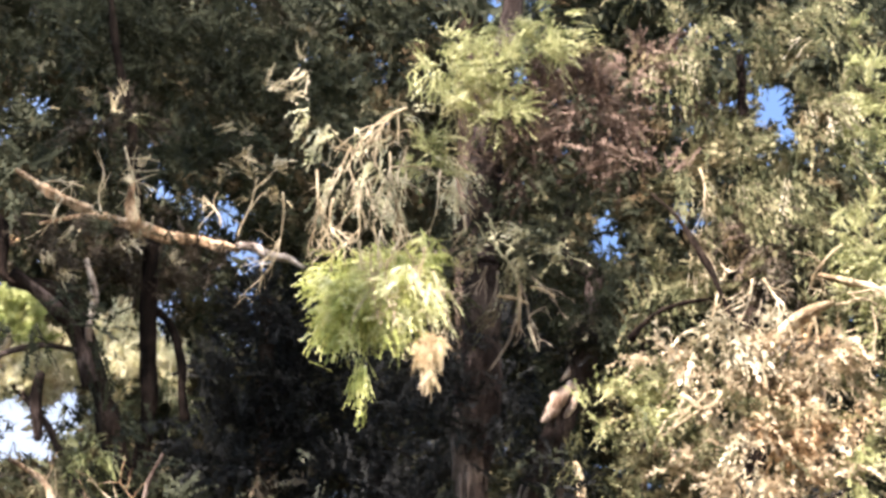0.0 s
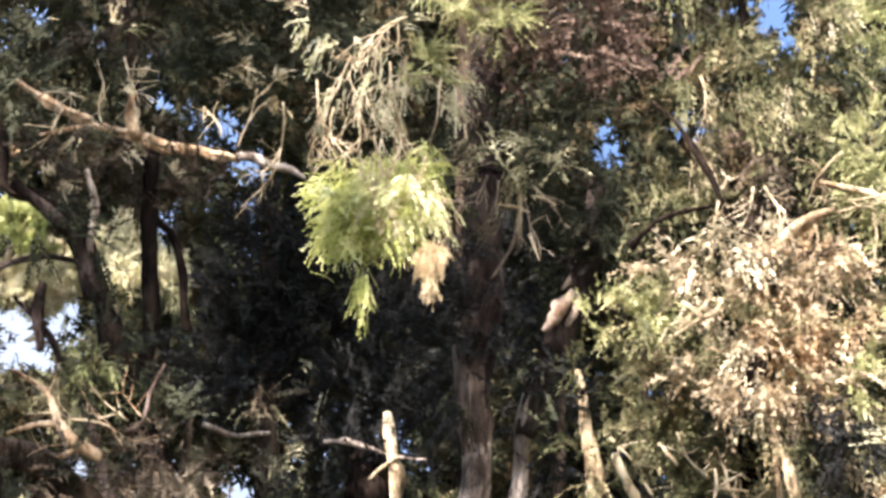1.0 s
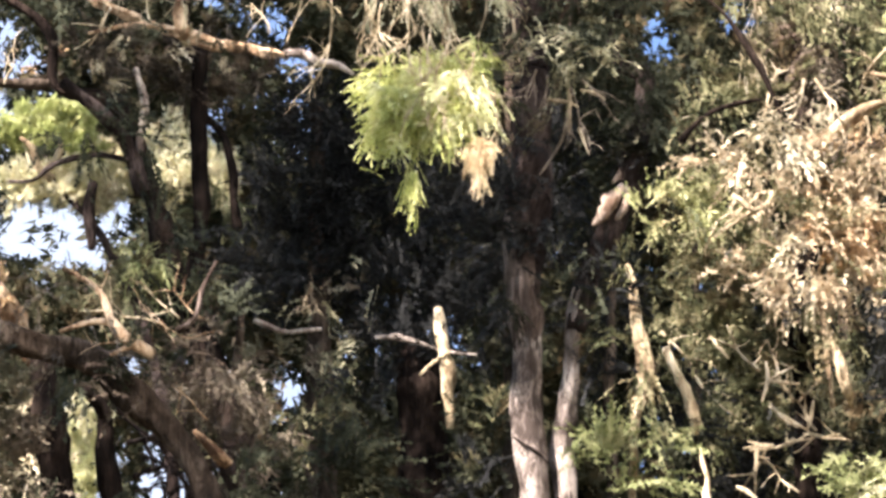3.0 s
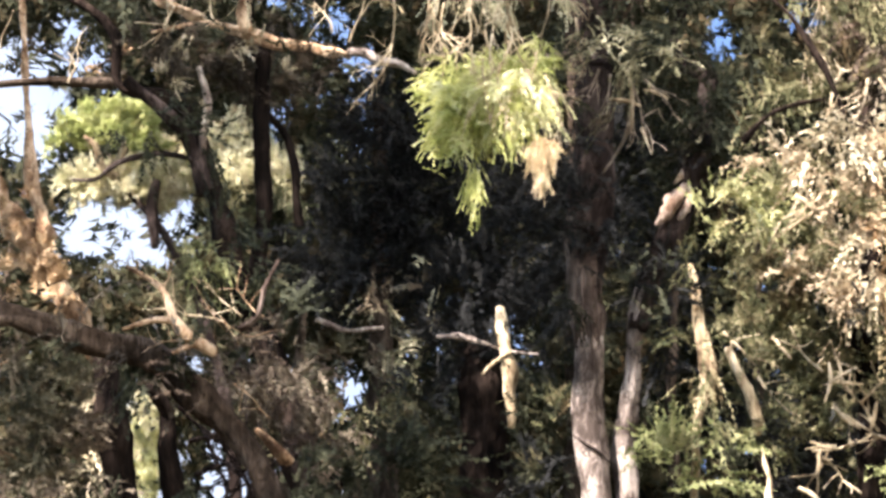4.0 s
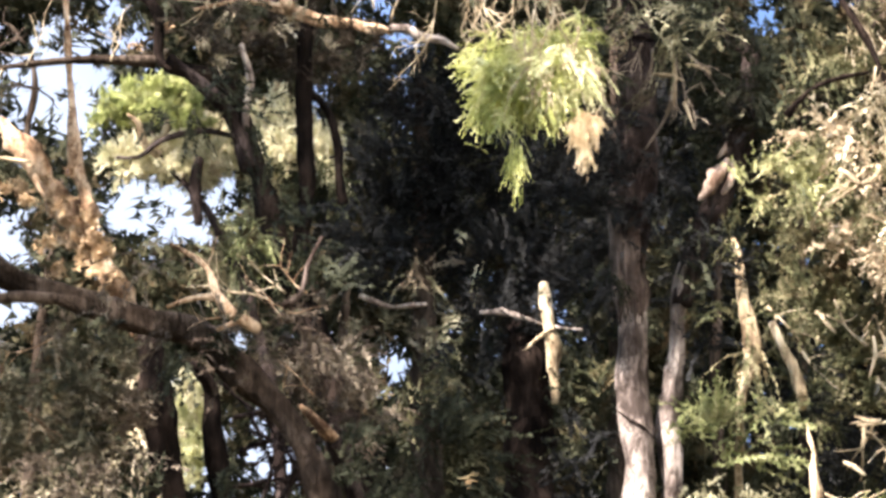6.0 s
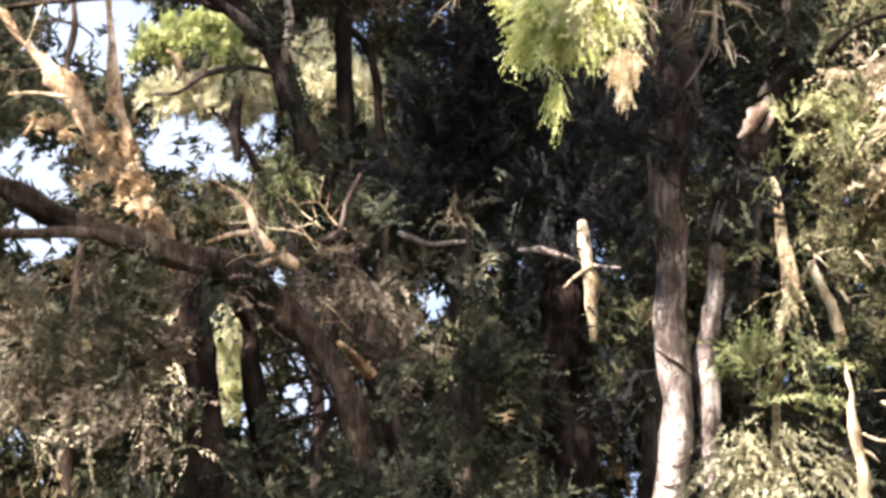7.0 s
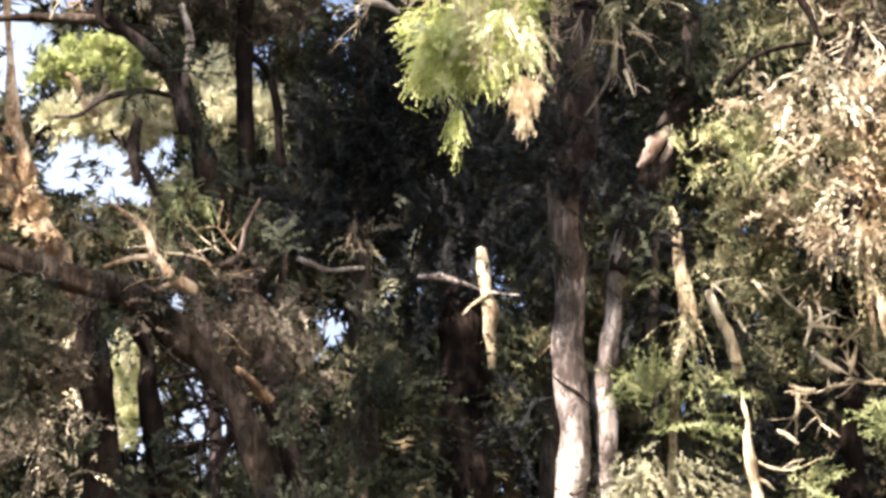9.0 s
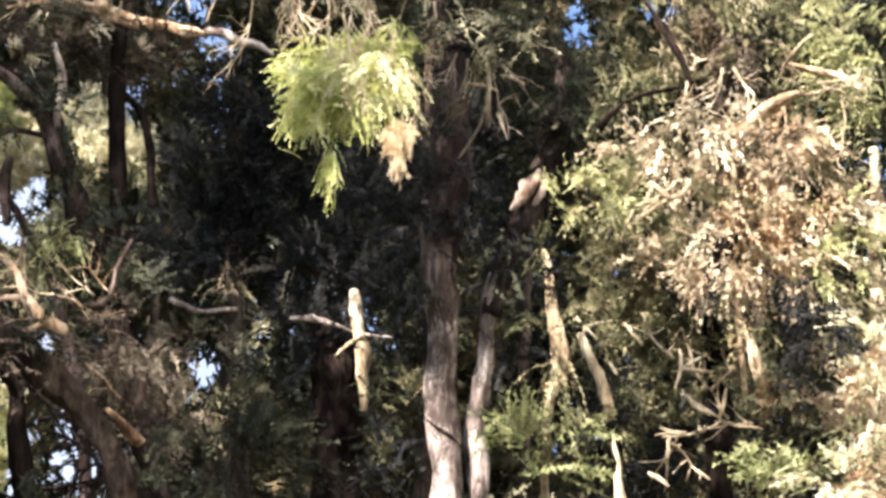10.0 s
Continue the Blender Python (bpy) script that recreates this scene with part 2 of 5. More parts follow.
def twigs(tree, name, starts, material, seed, length=0.8, radius=0.012, levels=3, forks=4, droop=0.5, spread=0.8, label=""):
    """A fan of bare dead twigs, forking again and again. starts: pairs of place and direction."""
    rng = np.random.default_rng(seed)
    parts = []

    def grow(p, d, ln, r, lev):
        n = 4
        pts = [p]
        for i in range(n):
            d = d + rng.normal(0, 0.16, 3) + np.array([0, 0, -droop * 0.14])
            d = d / np.linalg.norm(d)
            pts.append(pts[-1] + d * ln / n)
        parts.append(tube(pts, [r, r * 0.5], 4, 0.05, rng, 0.1))
        if lev > 1:
            for i in range(forks):
                q = pts[1 + int(rng.integers(0, n))]
                e = d + rng.normal(0, spread, 3)
                grow(q, e / np.linalg.norm(e), ln * rng.uniform(0.45, 0.75), r * 0.6, lev - 1)

    for p, d in starts:
        d = np.array(d, float)
        grow(np.array(p, float), d / np.linalg.norm(d), length * rng.uniform(0.8, 1.2), radius, levels)
    v, f = join(parts)
    return tagged(mesh_part(name, v, f, material, tree, label), kind="stuff")


def wave(P, freq, seed):
    """A soft random field over places, about -1 to 1."""
    r = np.random.default_rng(seed)
    out = np.zeros(len(P))
    for i in range(7):
        k = r.normal(0, 1, 3)
        k *= freq * (0.6 + 0.25 * i) / np.linalg.norm(k)
        out += np.sin(P @ k + r.uniform(0, 6.28))
    return out / 2.6


# openings cut along the camera's lines of sight so the sky shows: both ends of the axis, half width and half height
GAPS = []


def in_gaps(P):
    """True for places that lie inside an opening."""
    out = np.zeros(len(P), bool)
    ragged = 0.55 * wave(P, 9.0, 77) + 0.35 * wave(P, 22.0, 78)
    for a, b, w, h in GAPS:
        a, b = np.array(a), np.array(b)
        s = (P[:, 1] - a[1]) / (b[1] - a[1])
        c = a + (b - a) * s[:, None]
        # each opening widens with distance from the camera, to fit its view
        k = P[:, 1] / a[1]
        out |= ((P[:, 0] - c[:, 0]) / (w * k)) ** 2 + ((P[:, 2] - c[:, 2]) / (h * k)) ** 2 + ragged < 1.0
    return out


KIND = {
    # pairs of leaflets on a spray, spray length, leaflet length, droop, angle of the leaflets
    "feather": (10, 0.4, 0.07, 0.35, 32.0),
    "broad": (10, 0.36, 0.07, 0.45, 34.0),
    "hanging": (10, 0.48, 0.085, 1.1, 20.0),
    "plume": (13, 0.55, 0.085, 0.6, 30.0),
    "needle": (9, 0.26, 0.13, 0.0, 34.0),
    "far": (6, 0.52, 0.25, 0.3, 42.0),
}


def crown(tree, name, clumps, material, kind, seed, up=0.3, gappy=0.15, freq=3.0, lean=(0, 0, 0), scale=1.0, cover=2.6, deep=0.7, label="", open_sky=True, tuft=8):
    """Foliage: flat feathery sprays in tufts, thick towards the outside of uneven clumps.
    clumps: centre, radius across, radius up and, where it is thinner or thicker than usual, how thick."""
    rng = np.random.default_rng(seed)
    K, L, ll, droop, angle = KIND[kind]
    L, ll = L * scale, ll * scale
    B, Dv = [], []
    for c, rx, rz, *more in clumps:
        n = int(cover * (more[0] if more else 1.0) * 3.14 * rx * rz / (0.64 * L * ll))
        ry = deep * 0.5 * (rx + rz)
        tufts = n // (2 if kind == "far" else tuft) + 1
        d = rng.normal(0, 1, (tufts, 3))
        d /= np.linalg.norm(d, axis=1)[:, None]
        r = rng.uniform(0.12, 1, tufts) ** 0.55
        r *= 1 + 0.25 * wave(d, 3.0, seed + 5)
        e = d * 0.7 + rng.normal(0, 0.6, (tufts, 3)) + np.array([0, 0, up]) + np.array(lean)
        own = rng.integers(0, tufts, n)
        B.append(np.array(c) + (d * r[:, None] * np.array([rx, ry, rz]))[own] + rng.normal(0, 0.15 * L, (n, 3)))
        e = e[own] + rng.normal(0, 0.35, (n, 3))
        Dv.append(e / np.linalg.norm(e, axis=1)[:, None])
    B, Dv = np.vstack(B), np.vstack(Dv)
    keep = wave(B, freq, seed + 9) > -1.0 + gappy * 2.2
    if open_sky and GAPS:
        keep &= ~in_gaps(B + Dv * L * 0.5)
    B, Dv = B[keep], Dv[keep]
    n = len(B)
    ln = (L * rng.uniform(0.6, 1.3, n))[:, None, None]
    s = np.linspace(0, 1, K + 1)[None, :, None]
    axis = B[:, None] + Dv[:, None] * ln * s + np.array([0, 0, -1.0]) * droop * ln * s ** 2 * 0.5
    axis[:, 1:] += rng.normal(0, 0.06, (n, K, 3)) * ll
    tang = Dv[:, None] + np.array([0, 0, -1.0]) * droop * s[:, :-1]
    tang /= np.linalg.norm(tang, axis=2)[..., None]
    flat = np.cross(Dv, rng.normal(0, 1, (n, 3)))
    flat /= np.linalg.norm(flat, axis=1)[:, None] + 1e-9
    side = np.cross(flat[:, None], tang)
    tips = []
    for sign in (-1, 1):
        fi = np.radians(angle + rng.normal(0, 12, (n, K, 1)))
        a = ll * rng.uniform(0.55, 1.3, (n, K, 1)) * (1.15 - 0.6 * s[:, :-1])
        tips.append(axis[:, :-1] + (tang * np.cos(fi) + sign * side * np.sin(fi)) * a + rng.normal(0, 0.18, (n, K, 3)) * ll)
    V = np.concatenate([axis, tips[0], tips[1]], 1)
    per = 3 * K + 1
    k = np.arange(K)
    tri = np.concatenate([np.stack([k, k + 1, K + 1 + k], 1), np.stack([k + 1, k, 2 * K + 1 + k], 1)])
    faces = (np.arange(n)[:, None, None] * per + tri[None]).reshape(-1)
    N = n * 2 * K
    me = bpy.data.meshes.new(name)
    me.vertices.add(n * per)
    me.vertices.foreach_set("co", V.ravel())
    me.loops.add(N * 3)
    me.loops.foreach_set("vertex_index", faces.astype(np.int32))
    me.polygons.add(N)
    me.polygons.foreach_set("loop_start", np.arange(0, N * 3, 3, dtype=np.int32))
    me.update(calc_edges=True)
    me.materials.append(material)
    ob = new(name, me)
    ob.parent = tree
    if tree is not None:
        ob.matrix_parent_inverse = tree.matrix_basis.inverted()
    return tagged(ob, label, kind="stuff")


# ---- ground ----
def ground_sheet():
    bm = bmesh.new()
    bmesh.ops.create_grid(bm, x_segments=80, y_segments=80, size=600.0)
    for v in bm.verts:
        v.co.z = 0.15 * noise.noise(v.co * 0.05) if v.co.length > 20 else 0.0
    me = bpy.data.meshes.new("ground")
    bm.to_mesh(me)
    bm.free()
    m, nodes, links, bsdf = base_material("dry_grass")
    n = nodes.new("ShaderNodeTexNoise")
    n.inputs["Scale"].default_value, n.inputs["Detail"].default_value = 1.5, 8.0
    co = nodes.new("ShaderNodeTexCoord")
    links.new(co.outputs["Object"], n.inputs["Vector"])
    links.new(ramp(nodes, links, n.outputs[0], [(0.35, (0.03, 0.026, 0.014)), (0.65, (0.09, 0.07, 0.04))]), bsdf.inputs["Base Color"])
    bsdf.inputs["Roughness"].default_value = 0.95
    me.materials.append(m)
    tagged(new("ground", me), "dry grass and needle litter under the trees", "ground", kind="structure")


ground_sheet()


def hazy_sky():
    """The bright sky low behind the wood: a tall curved glowing sheet far off, coloured to fit the camera's view."""
    bm = bmesh.new()
    rows = []
    for z in np.linspace(-40, 700, 24):
        rows.append([bm.verts.new((1200 * math.sin(a), 1200 * math.cos(a), z)) for a in np.radians(np.linspace(-32, 32, 33))])
    for lo, hi in zip(rows, rows[1:]):
        for i in range(len(lo) - 1):
            bm.faces.new((lo[i], lo[i + 1], hi[i + 1], hi[i]))
    me = bpy.data.meshes.new("sky_backdrop")
    bm.to_mesh(me)
    bm.free()
    m, nodes, links, bsdf = base_material("hazy_sky")
    co = nodes.new("ShaderNodeTexCoord")
    sep = nodes.new("ShaderNodeSeparateXYZ")
    links.new(co.outputs["Generated"], sep.inputs[0])
    n = nodes.new("ShaderNodeTexNoise")
    n.inputs["Scale"].default_value, n.inputs["Detail"].default_value = 9.0, 5.0
    links.new(co.outputs["Generated"], n.inputs["Vector"])
    up = nodes.new("ShaderNodeMath")
    up.operation = "MULTIPLY_ADD"
    up.inputs[1].default_value = 0.3
    links.new(n.outputs[0], up.inputs[0])
    side = nodes.new("ShaderNodeMath")
    side.operation = "MULTIPLY_ADD"
    side.inputs[1].default_value = 2.25
    links.new(sep.outputs[0], side.inputs[0])
    links.new(sep.outputs[2], side.inputs[2])
    links.new(side.outputs[0], up.inputs[2])
    glow = nodes.new("ShaderNodeEmission")
    part = nodes.new("ShaderNodeMath")
    part.operation = "MULTIPLY"
    part.inputs[1].default_value = 0.4
    links.new(up.outputs[0], part.inputs[0])
    # stops set by where the sky holes stand in the camera's view
    links.new(ramp(nodes, links, part.outputs[0], [(0.63, (0.168, 0.19, 0.244)), (0.71, (0.098, 0.134, 0.222)), (0.84, (0.06, 0.1, 0.2))]), glow.inputs[0])
    links.new(glow.outputs[0], nodes["Material Output"].inputs[0])
    me.materials.append(m)
    tagged(new("backdrop", me), "bright hazy blue sky behind the trees", "sky", kind="structure")


hazy_sky()

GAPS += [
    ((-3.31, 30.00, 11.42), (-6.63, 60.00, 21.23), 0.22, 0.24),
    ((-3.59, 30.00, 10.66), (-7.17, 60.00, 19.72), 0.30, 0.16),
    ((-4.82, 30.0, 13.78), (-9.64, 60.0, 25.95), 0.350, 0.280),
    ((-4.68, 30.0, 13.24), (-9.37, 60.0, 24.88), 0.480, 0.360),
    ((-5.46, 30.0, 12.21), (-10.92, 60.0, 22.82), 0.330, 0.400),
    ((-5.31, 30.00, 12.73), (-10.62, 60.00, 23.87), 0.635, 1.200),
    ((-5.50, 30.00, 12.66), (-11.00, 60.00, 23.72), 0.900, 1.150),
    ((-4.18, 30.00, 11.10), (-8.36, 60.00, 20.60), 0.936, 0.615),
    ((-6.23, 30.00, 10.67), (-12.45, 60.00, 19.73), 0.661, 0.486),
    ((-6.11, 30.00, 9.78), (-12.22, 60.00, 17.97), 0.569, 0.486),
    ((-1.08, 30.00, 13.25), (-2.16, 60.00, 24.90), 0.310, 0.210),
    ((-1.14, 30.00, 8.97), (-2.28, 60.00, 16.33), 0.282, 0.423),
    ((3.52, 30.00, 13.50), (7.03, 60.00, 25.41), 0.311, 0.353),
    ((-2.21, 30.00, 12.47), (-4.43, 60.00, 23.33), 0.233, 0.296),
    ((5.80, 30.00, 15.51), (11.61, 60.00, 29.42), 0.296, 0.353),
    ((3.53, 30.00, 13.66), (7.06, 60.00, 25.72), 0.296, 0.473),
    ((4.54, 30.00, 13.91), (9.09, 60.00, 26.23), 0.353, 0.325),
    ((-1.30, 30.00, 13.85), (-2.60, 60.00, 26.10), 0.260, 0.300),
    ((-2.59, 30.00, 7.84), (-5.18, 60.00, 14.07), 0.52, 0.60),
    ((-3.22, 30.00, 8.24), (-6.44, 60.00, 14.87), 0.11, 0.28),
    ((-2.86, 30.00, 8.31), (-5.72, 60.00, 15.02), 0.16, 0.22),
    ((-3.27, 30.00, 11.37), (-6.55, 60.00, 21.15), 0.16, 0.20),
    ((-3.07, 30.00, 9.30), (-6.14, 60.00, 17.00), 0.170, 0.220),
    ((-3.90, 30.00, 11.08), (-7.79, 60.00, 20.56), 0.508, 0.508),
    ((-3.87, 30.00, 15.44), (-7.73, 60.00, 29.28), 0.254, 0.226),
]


def lift(clumps, far=13.0):
    """Clumps higher up towards the sun, whose shade falls where the given ones are."""
    return [(tuple(Vector(c[0]) + toward * far), *c[1:]) for c in clumps]


def stand(x, y):
    return (x, y, 0.0)


# ---- pine added outside the view, its clumps set where shade is wanted ----
t = thing("shade_pine", stand(-9.5, 17.0), "unseen spreading pine added to shade the stand", "pine tree")
limb(t, "trunk", [(-9.5, 17, -0.1), (-9.4, 17.0, 6), (-9.6, 17.0, 12), (-10.4, 17.1, 18), (-10.2, 17.8, 23)], [0.5, 0.42, 0.36, 0.26, 0.1], BARK_RED, 2)
limb(t, "limb", [(-9.6, 17.1, 12), (-7, 19, 14.5), (-4, 20.5, 16.5), (-2.2, 21, 18.5)], [0.2, 0.14, 0.1, 0.05], BARK_RED, 3)
limb(t, "limb", [(-9.5, 17.0, 11), (-7.5, 19, 12.6), (-5.5, 20.5, 13.5), (-3.5, 21, 14.5)], [0.18, 0.14, 0.1, 0.05], BARK_RED, 4)
limb(t, "limb", [(-10.3, 17.1, 17), (-10.4, 19.4, 20.5), (-10.0, 21.5, 23)], [0.18, 0.12, 0.05], BARK_RED, 5)
SHADE = [((-0.69, 33.00, 12.43), 1.48, 1.79, 1.2), ((1.71, 30.00, 9.80), 0.42, 0.70, 2.6), ((1.19, 31.50, 11.00), 0.44, 0.89, 1.1), ((-2.74, 32.00, 16.87), 2.26, 1.13, 0.9), ((0.19, 32.00, 17.11), 0.90, 0.60, 0.7), ((-3.58, 26.00, 8.43), 1.77, 0.49),
         ((-0.83, 30.00, 7.63), 1.34, 0.78, 1.2), ((3.24, 29.60, 12.45), 0.45, 0.52), ((3.31, 30.00, 15.46), 0.78, 0.56, 1), ((-2.85, 31.00, 11.56), 0.80, 1.46, 1.3), ((-3.80, 28.00, 7.49), 1.12, 0.79, 1.2),
         ((5.01, 30.00, 7.97), 0.71, 0.42), ((0.22, 32.00, 8.62), 0.39, 1.88, 1.5), ((-2.27, 25.30, 5.56), 1.55, 0.36), ((-0.27, 26.00, 5.71), 1.35, 0.43), ((-2.67, 31.00, 13.36), 1.46, 0.36, 0.8), ((-1.85, 32.50, 14.00), 0.69, 0.61, 1.3), ((2.41, 29.40, 12.34), 0.35, 0.41), ((-1.80, 26.00, 7.43), 0.55, 0.73, 1.2), ((-1.66, 30.00, 8.69), 0.49, 0.56), ((2.25, 30.00, 10.47), 0.25, 0.35, 1.2), ((2.74, 30.00, 10.62), 0.22, 0.15, 1.3), ((3.23, 30.00, 12.32), 0.20, 0.35, 1.2), ((1.86, 29.80, 11.74), 0.29, 1.05, 1.2), ((1.93, 29.80, 13.09), 0.29, 0.63, 1.2), ((-4.13, 34.00, 12.53), 0.12, 0.40), ((-5.85, 32.90, 13.88), 0.30, 0.75, 1.3), ((5.57, 29.50, 15.85), 1.30, 0.70, 0.3), ((0.15, 30.50, 7.48), 0.70, 0.50, 0.9), ((-1.02, 32.00, 15.99), 0.90, 0.75, 1.2), ((-5.03, 26.20, 7.48), 0.75, 0.35, 1.0), ((-5.14, 27.00, 8.05), 0.83, 0.51, 0.7), ((3.87, 29.00, 8.50), 0.40, 0.30, 1.0)]
crown(t, "foliage", lift(SHADE), LEAF_GREEN, "broad", 6, cover=6.0, gappy=0.05, open_sky=False)

# ---- leaning pine ----
t = thing("leaning_pine", stand(-0.71, 26.0), "old pine with a long leaning brown trunk and dry foliage", "pine tree")
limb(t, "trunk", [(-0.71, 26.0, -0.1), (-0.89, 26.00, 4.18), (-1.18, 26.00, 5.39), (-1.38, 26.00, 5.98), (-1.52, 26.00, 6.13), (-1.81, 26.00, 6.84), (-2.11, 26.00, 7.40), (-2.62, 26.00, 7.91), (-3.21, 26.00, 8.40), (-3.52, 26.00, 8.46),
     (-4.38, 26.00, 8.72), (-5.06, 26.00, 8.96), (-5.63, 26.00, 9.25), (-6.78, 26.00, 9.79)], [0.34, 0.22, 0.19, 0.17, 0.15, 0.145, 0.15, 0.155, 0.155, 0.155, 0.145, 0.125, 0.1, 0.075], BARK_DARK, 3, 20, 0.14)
limb(t, "limb", [(-4.19, 26.00, 8.66), (-4.83, 25.80, 8.71), (-5.52, 25.60, 8.65), (-6.41, 25.50, 8.69)], [0.09, 0.06, 0.045], BARK_DARK, 4)
limb(t, "limb", [(-2.44, 25.90, 8.37), (-2.64, 25.70, 8.46), (-2.87, 25.60, 8.70), (-2.97, 25.60, 8.95), (-3.15, 25.60, 9.10), (-3.40, 25.60, 9.23)], [0.09, 0.08, 0.055, 0.04, 0.03, 0.02], BARK_PINE, 5, rough=0.2)
limb(t, "limb", [(-2.82, 25.70, 8.66), (-3.05, 25.60, 8.65), (-3.39, 25.50, 8.52)], [0.04, 0.02], BARK_PINE, 6)
limb(t, "limb", [(-2.63, 25.70, 8.44), (-2.86, 25.60, 8.29)], [0.035, 0.02], BARK_PINE, 61)
limb(t, "limb", [(-2.17, 25.80, 8.62), (-1.98, 25.70, 8.72), (-1.92, 25.70, 9.03), (-1.78, 25.70, 9.35)], [0.03, 0.03, 0.026, 0.012], BARK_RED, 62, rough=0.3)
limb(t, "limb", [(-1.63, 25.50, 7.11), (-1.71, 25.40, 7.19), (-1.82, 25.40, 7.31), (-1.95, 25.40, 7.43)], [0.075, 0.08, 0.05, 0.02], BARK_PINE, 7, rough=0.2)
limb(t, "limb", [(-1.25, 25.90, 6.01), (-1.40, 25.80, 6.59), (-1.55, 25.60, 6.97), (-1.67, 25.50, 7.16)], [0.12, 0.12, 0.1, 0.07], BARK_SHADED, 171)
crown(t, "foliage", [((-5.14, 26.60, 8.21), 0.88, 0.56), ((-4.31, 26.80, 8.19), 0.45, 0.50), ((-5.32, 26.80, 7.37), 0.88, 0.57), ((-4.43, 27.00, 7.54), 0.70, 0.44), ((-5.50, 26.50, 8.44), 0.37, 0.31)], LEAF_GREY, "broad", 11, gappy=0.12, scale=0.9, cover=4.0)
crown(t, "foliage", [((-2.22, 26.50, 8.34), 0.69, 0.34), ((-1.68, 26.80, 8.51), 0.44, 0.38), ((-1.85, 26.70, 7.97), 0.38, 0.25, 0.6), ((-3.39, 26.30, 9.15), 0.37, 0.31, 0.6), ((-3.84, 26.40, 9.24), 0.43, 0.31, 0.8), ((-2.69, 26.30, 8.38), 0.37, 0.25, 0.6), ((-4.09, 26.20, 6.75), 0.49, 0.45, 1.3)],
      LEAF_BROWN, "hanging", 63, gappy=0.2)
crown(t, "foliage", [((-5.20, 26.00, 6.55), 0.73, 0.33), ((-5.25, 26.40, 7.59), 0.40, 0.35, 0.4), ((-4.75, 26.20, 6.74), 0.60, 0.45), ((-3.42, 27.40, 6.51), 0.32, 0.32, 0.7)], LEAF_BUFF, "hanging", 64, gappy=0.15, cover=3.5)
twigs(t, "twig_spray", [((-2.69, 25.60, 8.45), (-1, 0, 0.2)), ((-2.27, 25.60, 8.57), (-0.6, 0, 0.5)), ((-2.52, 25.60, 8.80), (0.5, 0, -0.6)), ((-1.83, 25.60, 7.59), (-0.5, 0, 0.6)), ((-3.00, 25.60, 8.95), (0.2, 0, 1)),
      ((-1.92, 25.70, 8.72), (-0.8, 0, 0.4)), ((-4.67, 26.00, 8.31), (-0.8, 0, -0.3)), ((-5.00, 26.00, 7.57), (0.5, 0, -0.5))], BARK_PINE, 65, 0.45, 0.01, 2, 4, 0.3)

crown(t, "foliage", [((-2.02, 27.00, 9.08), 0.76, 0.44, 0.5), ((-2.96, 25.40, 8.15), 0.72, 0.42, 0.45), ((-4.23, 25.20, 8.10), 0.89, 0.41, 0.45), ((-1.63, 25.40, 6.70), 0.48, 0.60, 0.5), ((-3.15, 25.50, 6.43), 0.72, 0.36, 0.5)], LEAF_SHADE_GREEN, "feather", 55, gappy=0.25, scale=1.1)
crown(t, "foliage", [((-4.11, 25.30, 8.38), 0.50, 0.16, 0.28), ((-3.28, 25.30, 8.29), 0.42, 0.20, 0.28), ((-2.69, 25.40, 7.83), 0.32, 0.26, 0.28), ((-2.16, 25.40, 7.70), 0.36, 0.30, 0.28), ((-2.97, 25.30, 8.56), 0.32, 0.16, 0.28), ((-1.72, 25.80, 8.04), 0.40, 0.32, 0.28), ((-2.03, 25.80, 8.35), 0.40, 0.2, 0.28)], LEAF_BROWN, "hanging", 185, gappy=0.2)
crown(t, "foliage", [((-4.60, 26.10, 6.54), 0.50, 0.36, 0.8), ((-3.90, 26.20, 6.44), 0.42, 0.28, 0.5)], LEAF_BUFF, "hanging", 186, gappy=0.2)
crown(t, "foliage", [((-3.91, 25.10, 5.41), 0.95, 0.26), ((-2.43, 25.10, 5.47), 0.75, 0.28), ((-1.06, 25.10, 5.44), 0.70, 0.24), ((0.20, 26.00, 5.57), 0.70, 0.22)], LEAF_SHADE_BLACK, "feather", 187, gappy=0.1)

crown(t, "foliage", [((-4.51, 25.30, 5.41), 0.71, 0.24), ((-3.55, 25.40, 5.53), 0.90, 0.30), ((-2.26, 25.20, 5.58), 0.95, 0.36), ((-1.07, 25.30, 5.58), 0.89, 0.48), ((0.09, 27.00, 5.81), 0.83, 0.38), ((-1.32, 25.50, 6.32), 0.42, 0.42, 0.5)], LEAF_SHADE_GREEN, "feather", 56, gappy=0.08, cover=3.2)

crown(t, "foliage", [((-1.78, 27.50, 8.42), 0.45, 0.39), ((-1.46, 27.50, 7.83), 0.39, 0.45), ((-1.72, 27.40, 8.86), 0.39, 0.26)], LEAF_BROWN, "broad", 57, gappy=0.15, cover=3.0, scale=0.9)
twigs(t, "twig_spray", [((-2.81, 27.00, 7.66), (0.8, 0, 0.3)), ((-2.73, 27.00, 7.28), (0.9, 0, 0.4)), ((-2.47, 27.00, 6.71), (0.2, 0, 1)), ((-2.23, 27.00, 6.65), (0.1, 0, 1)), ((-1.98, 27.00, 7.03), (-0.7, 0, 0.5)), ((-2.62, 27.00, 7.72), (0.4, 0, -1)), ((-2.35, 27.00, 6.65), (0.5, 0, 0.9)),
      ((-2.94, 27.00, 8.05), (0.8, 0, -0.6)), ((-2.79, 27.00, 6.90), (0.8, 0, 0.1))], BARK_SHADED, 59, 0.7, 0.03, 3, 4, 0.0, 0.6)

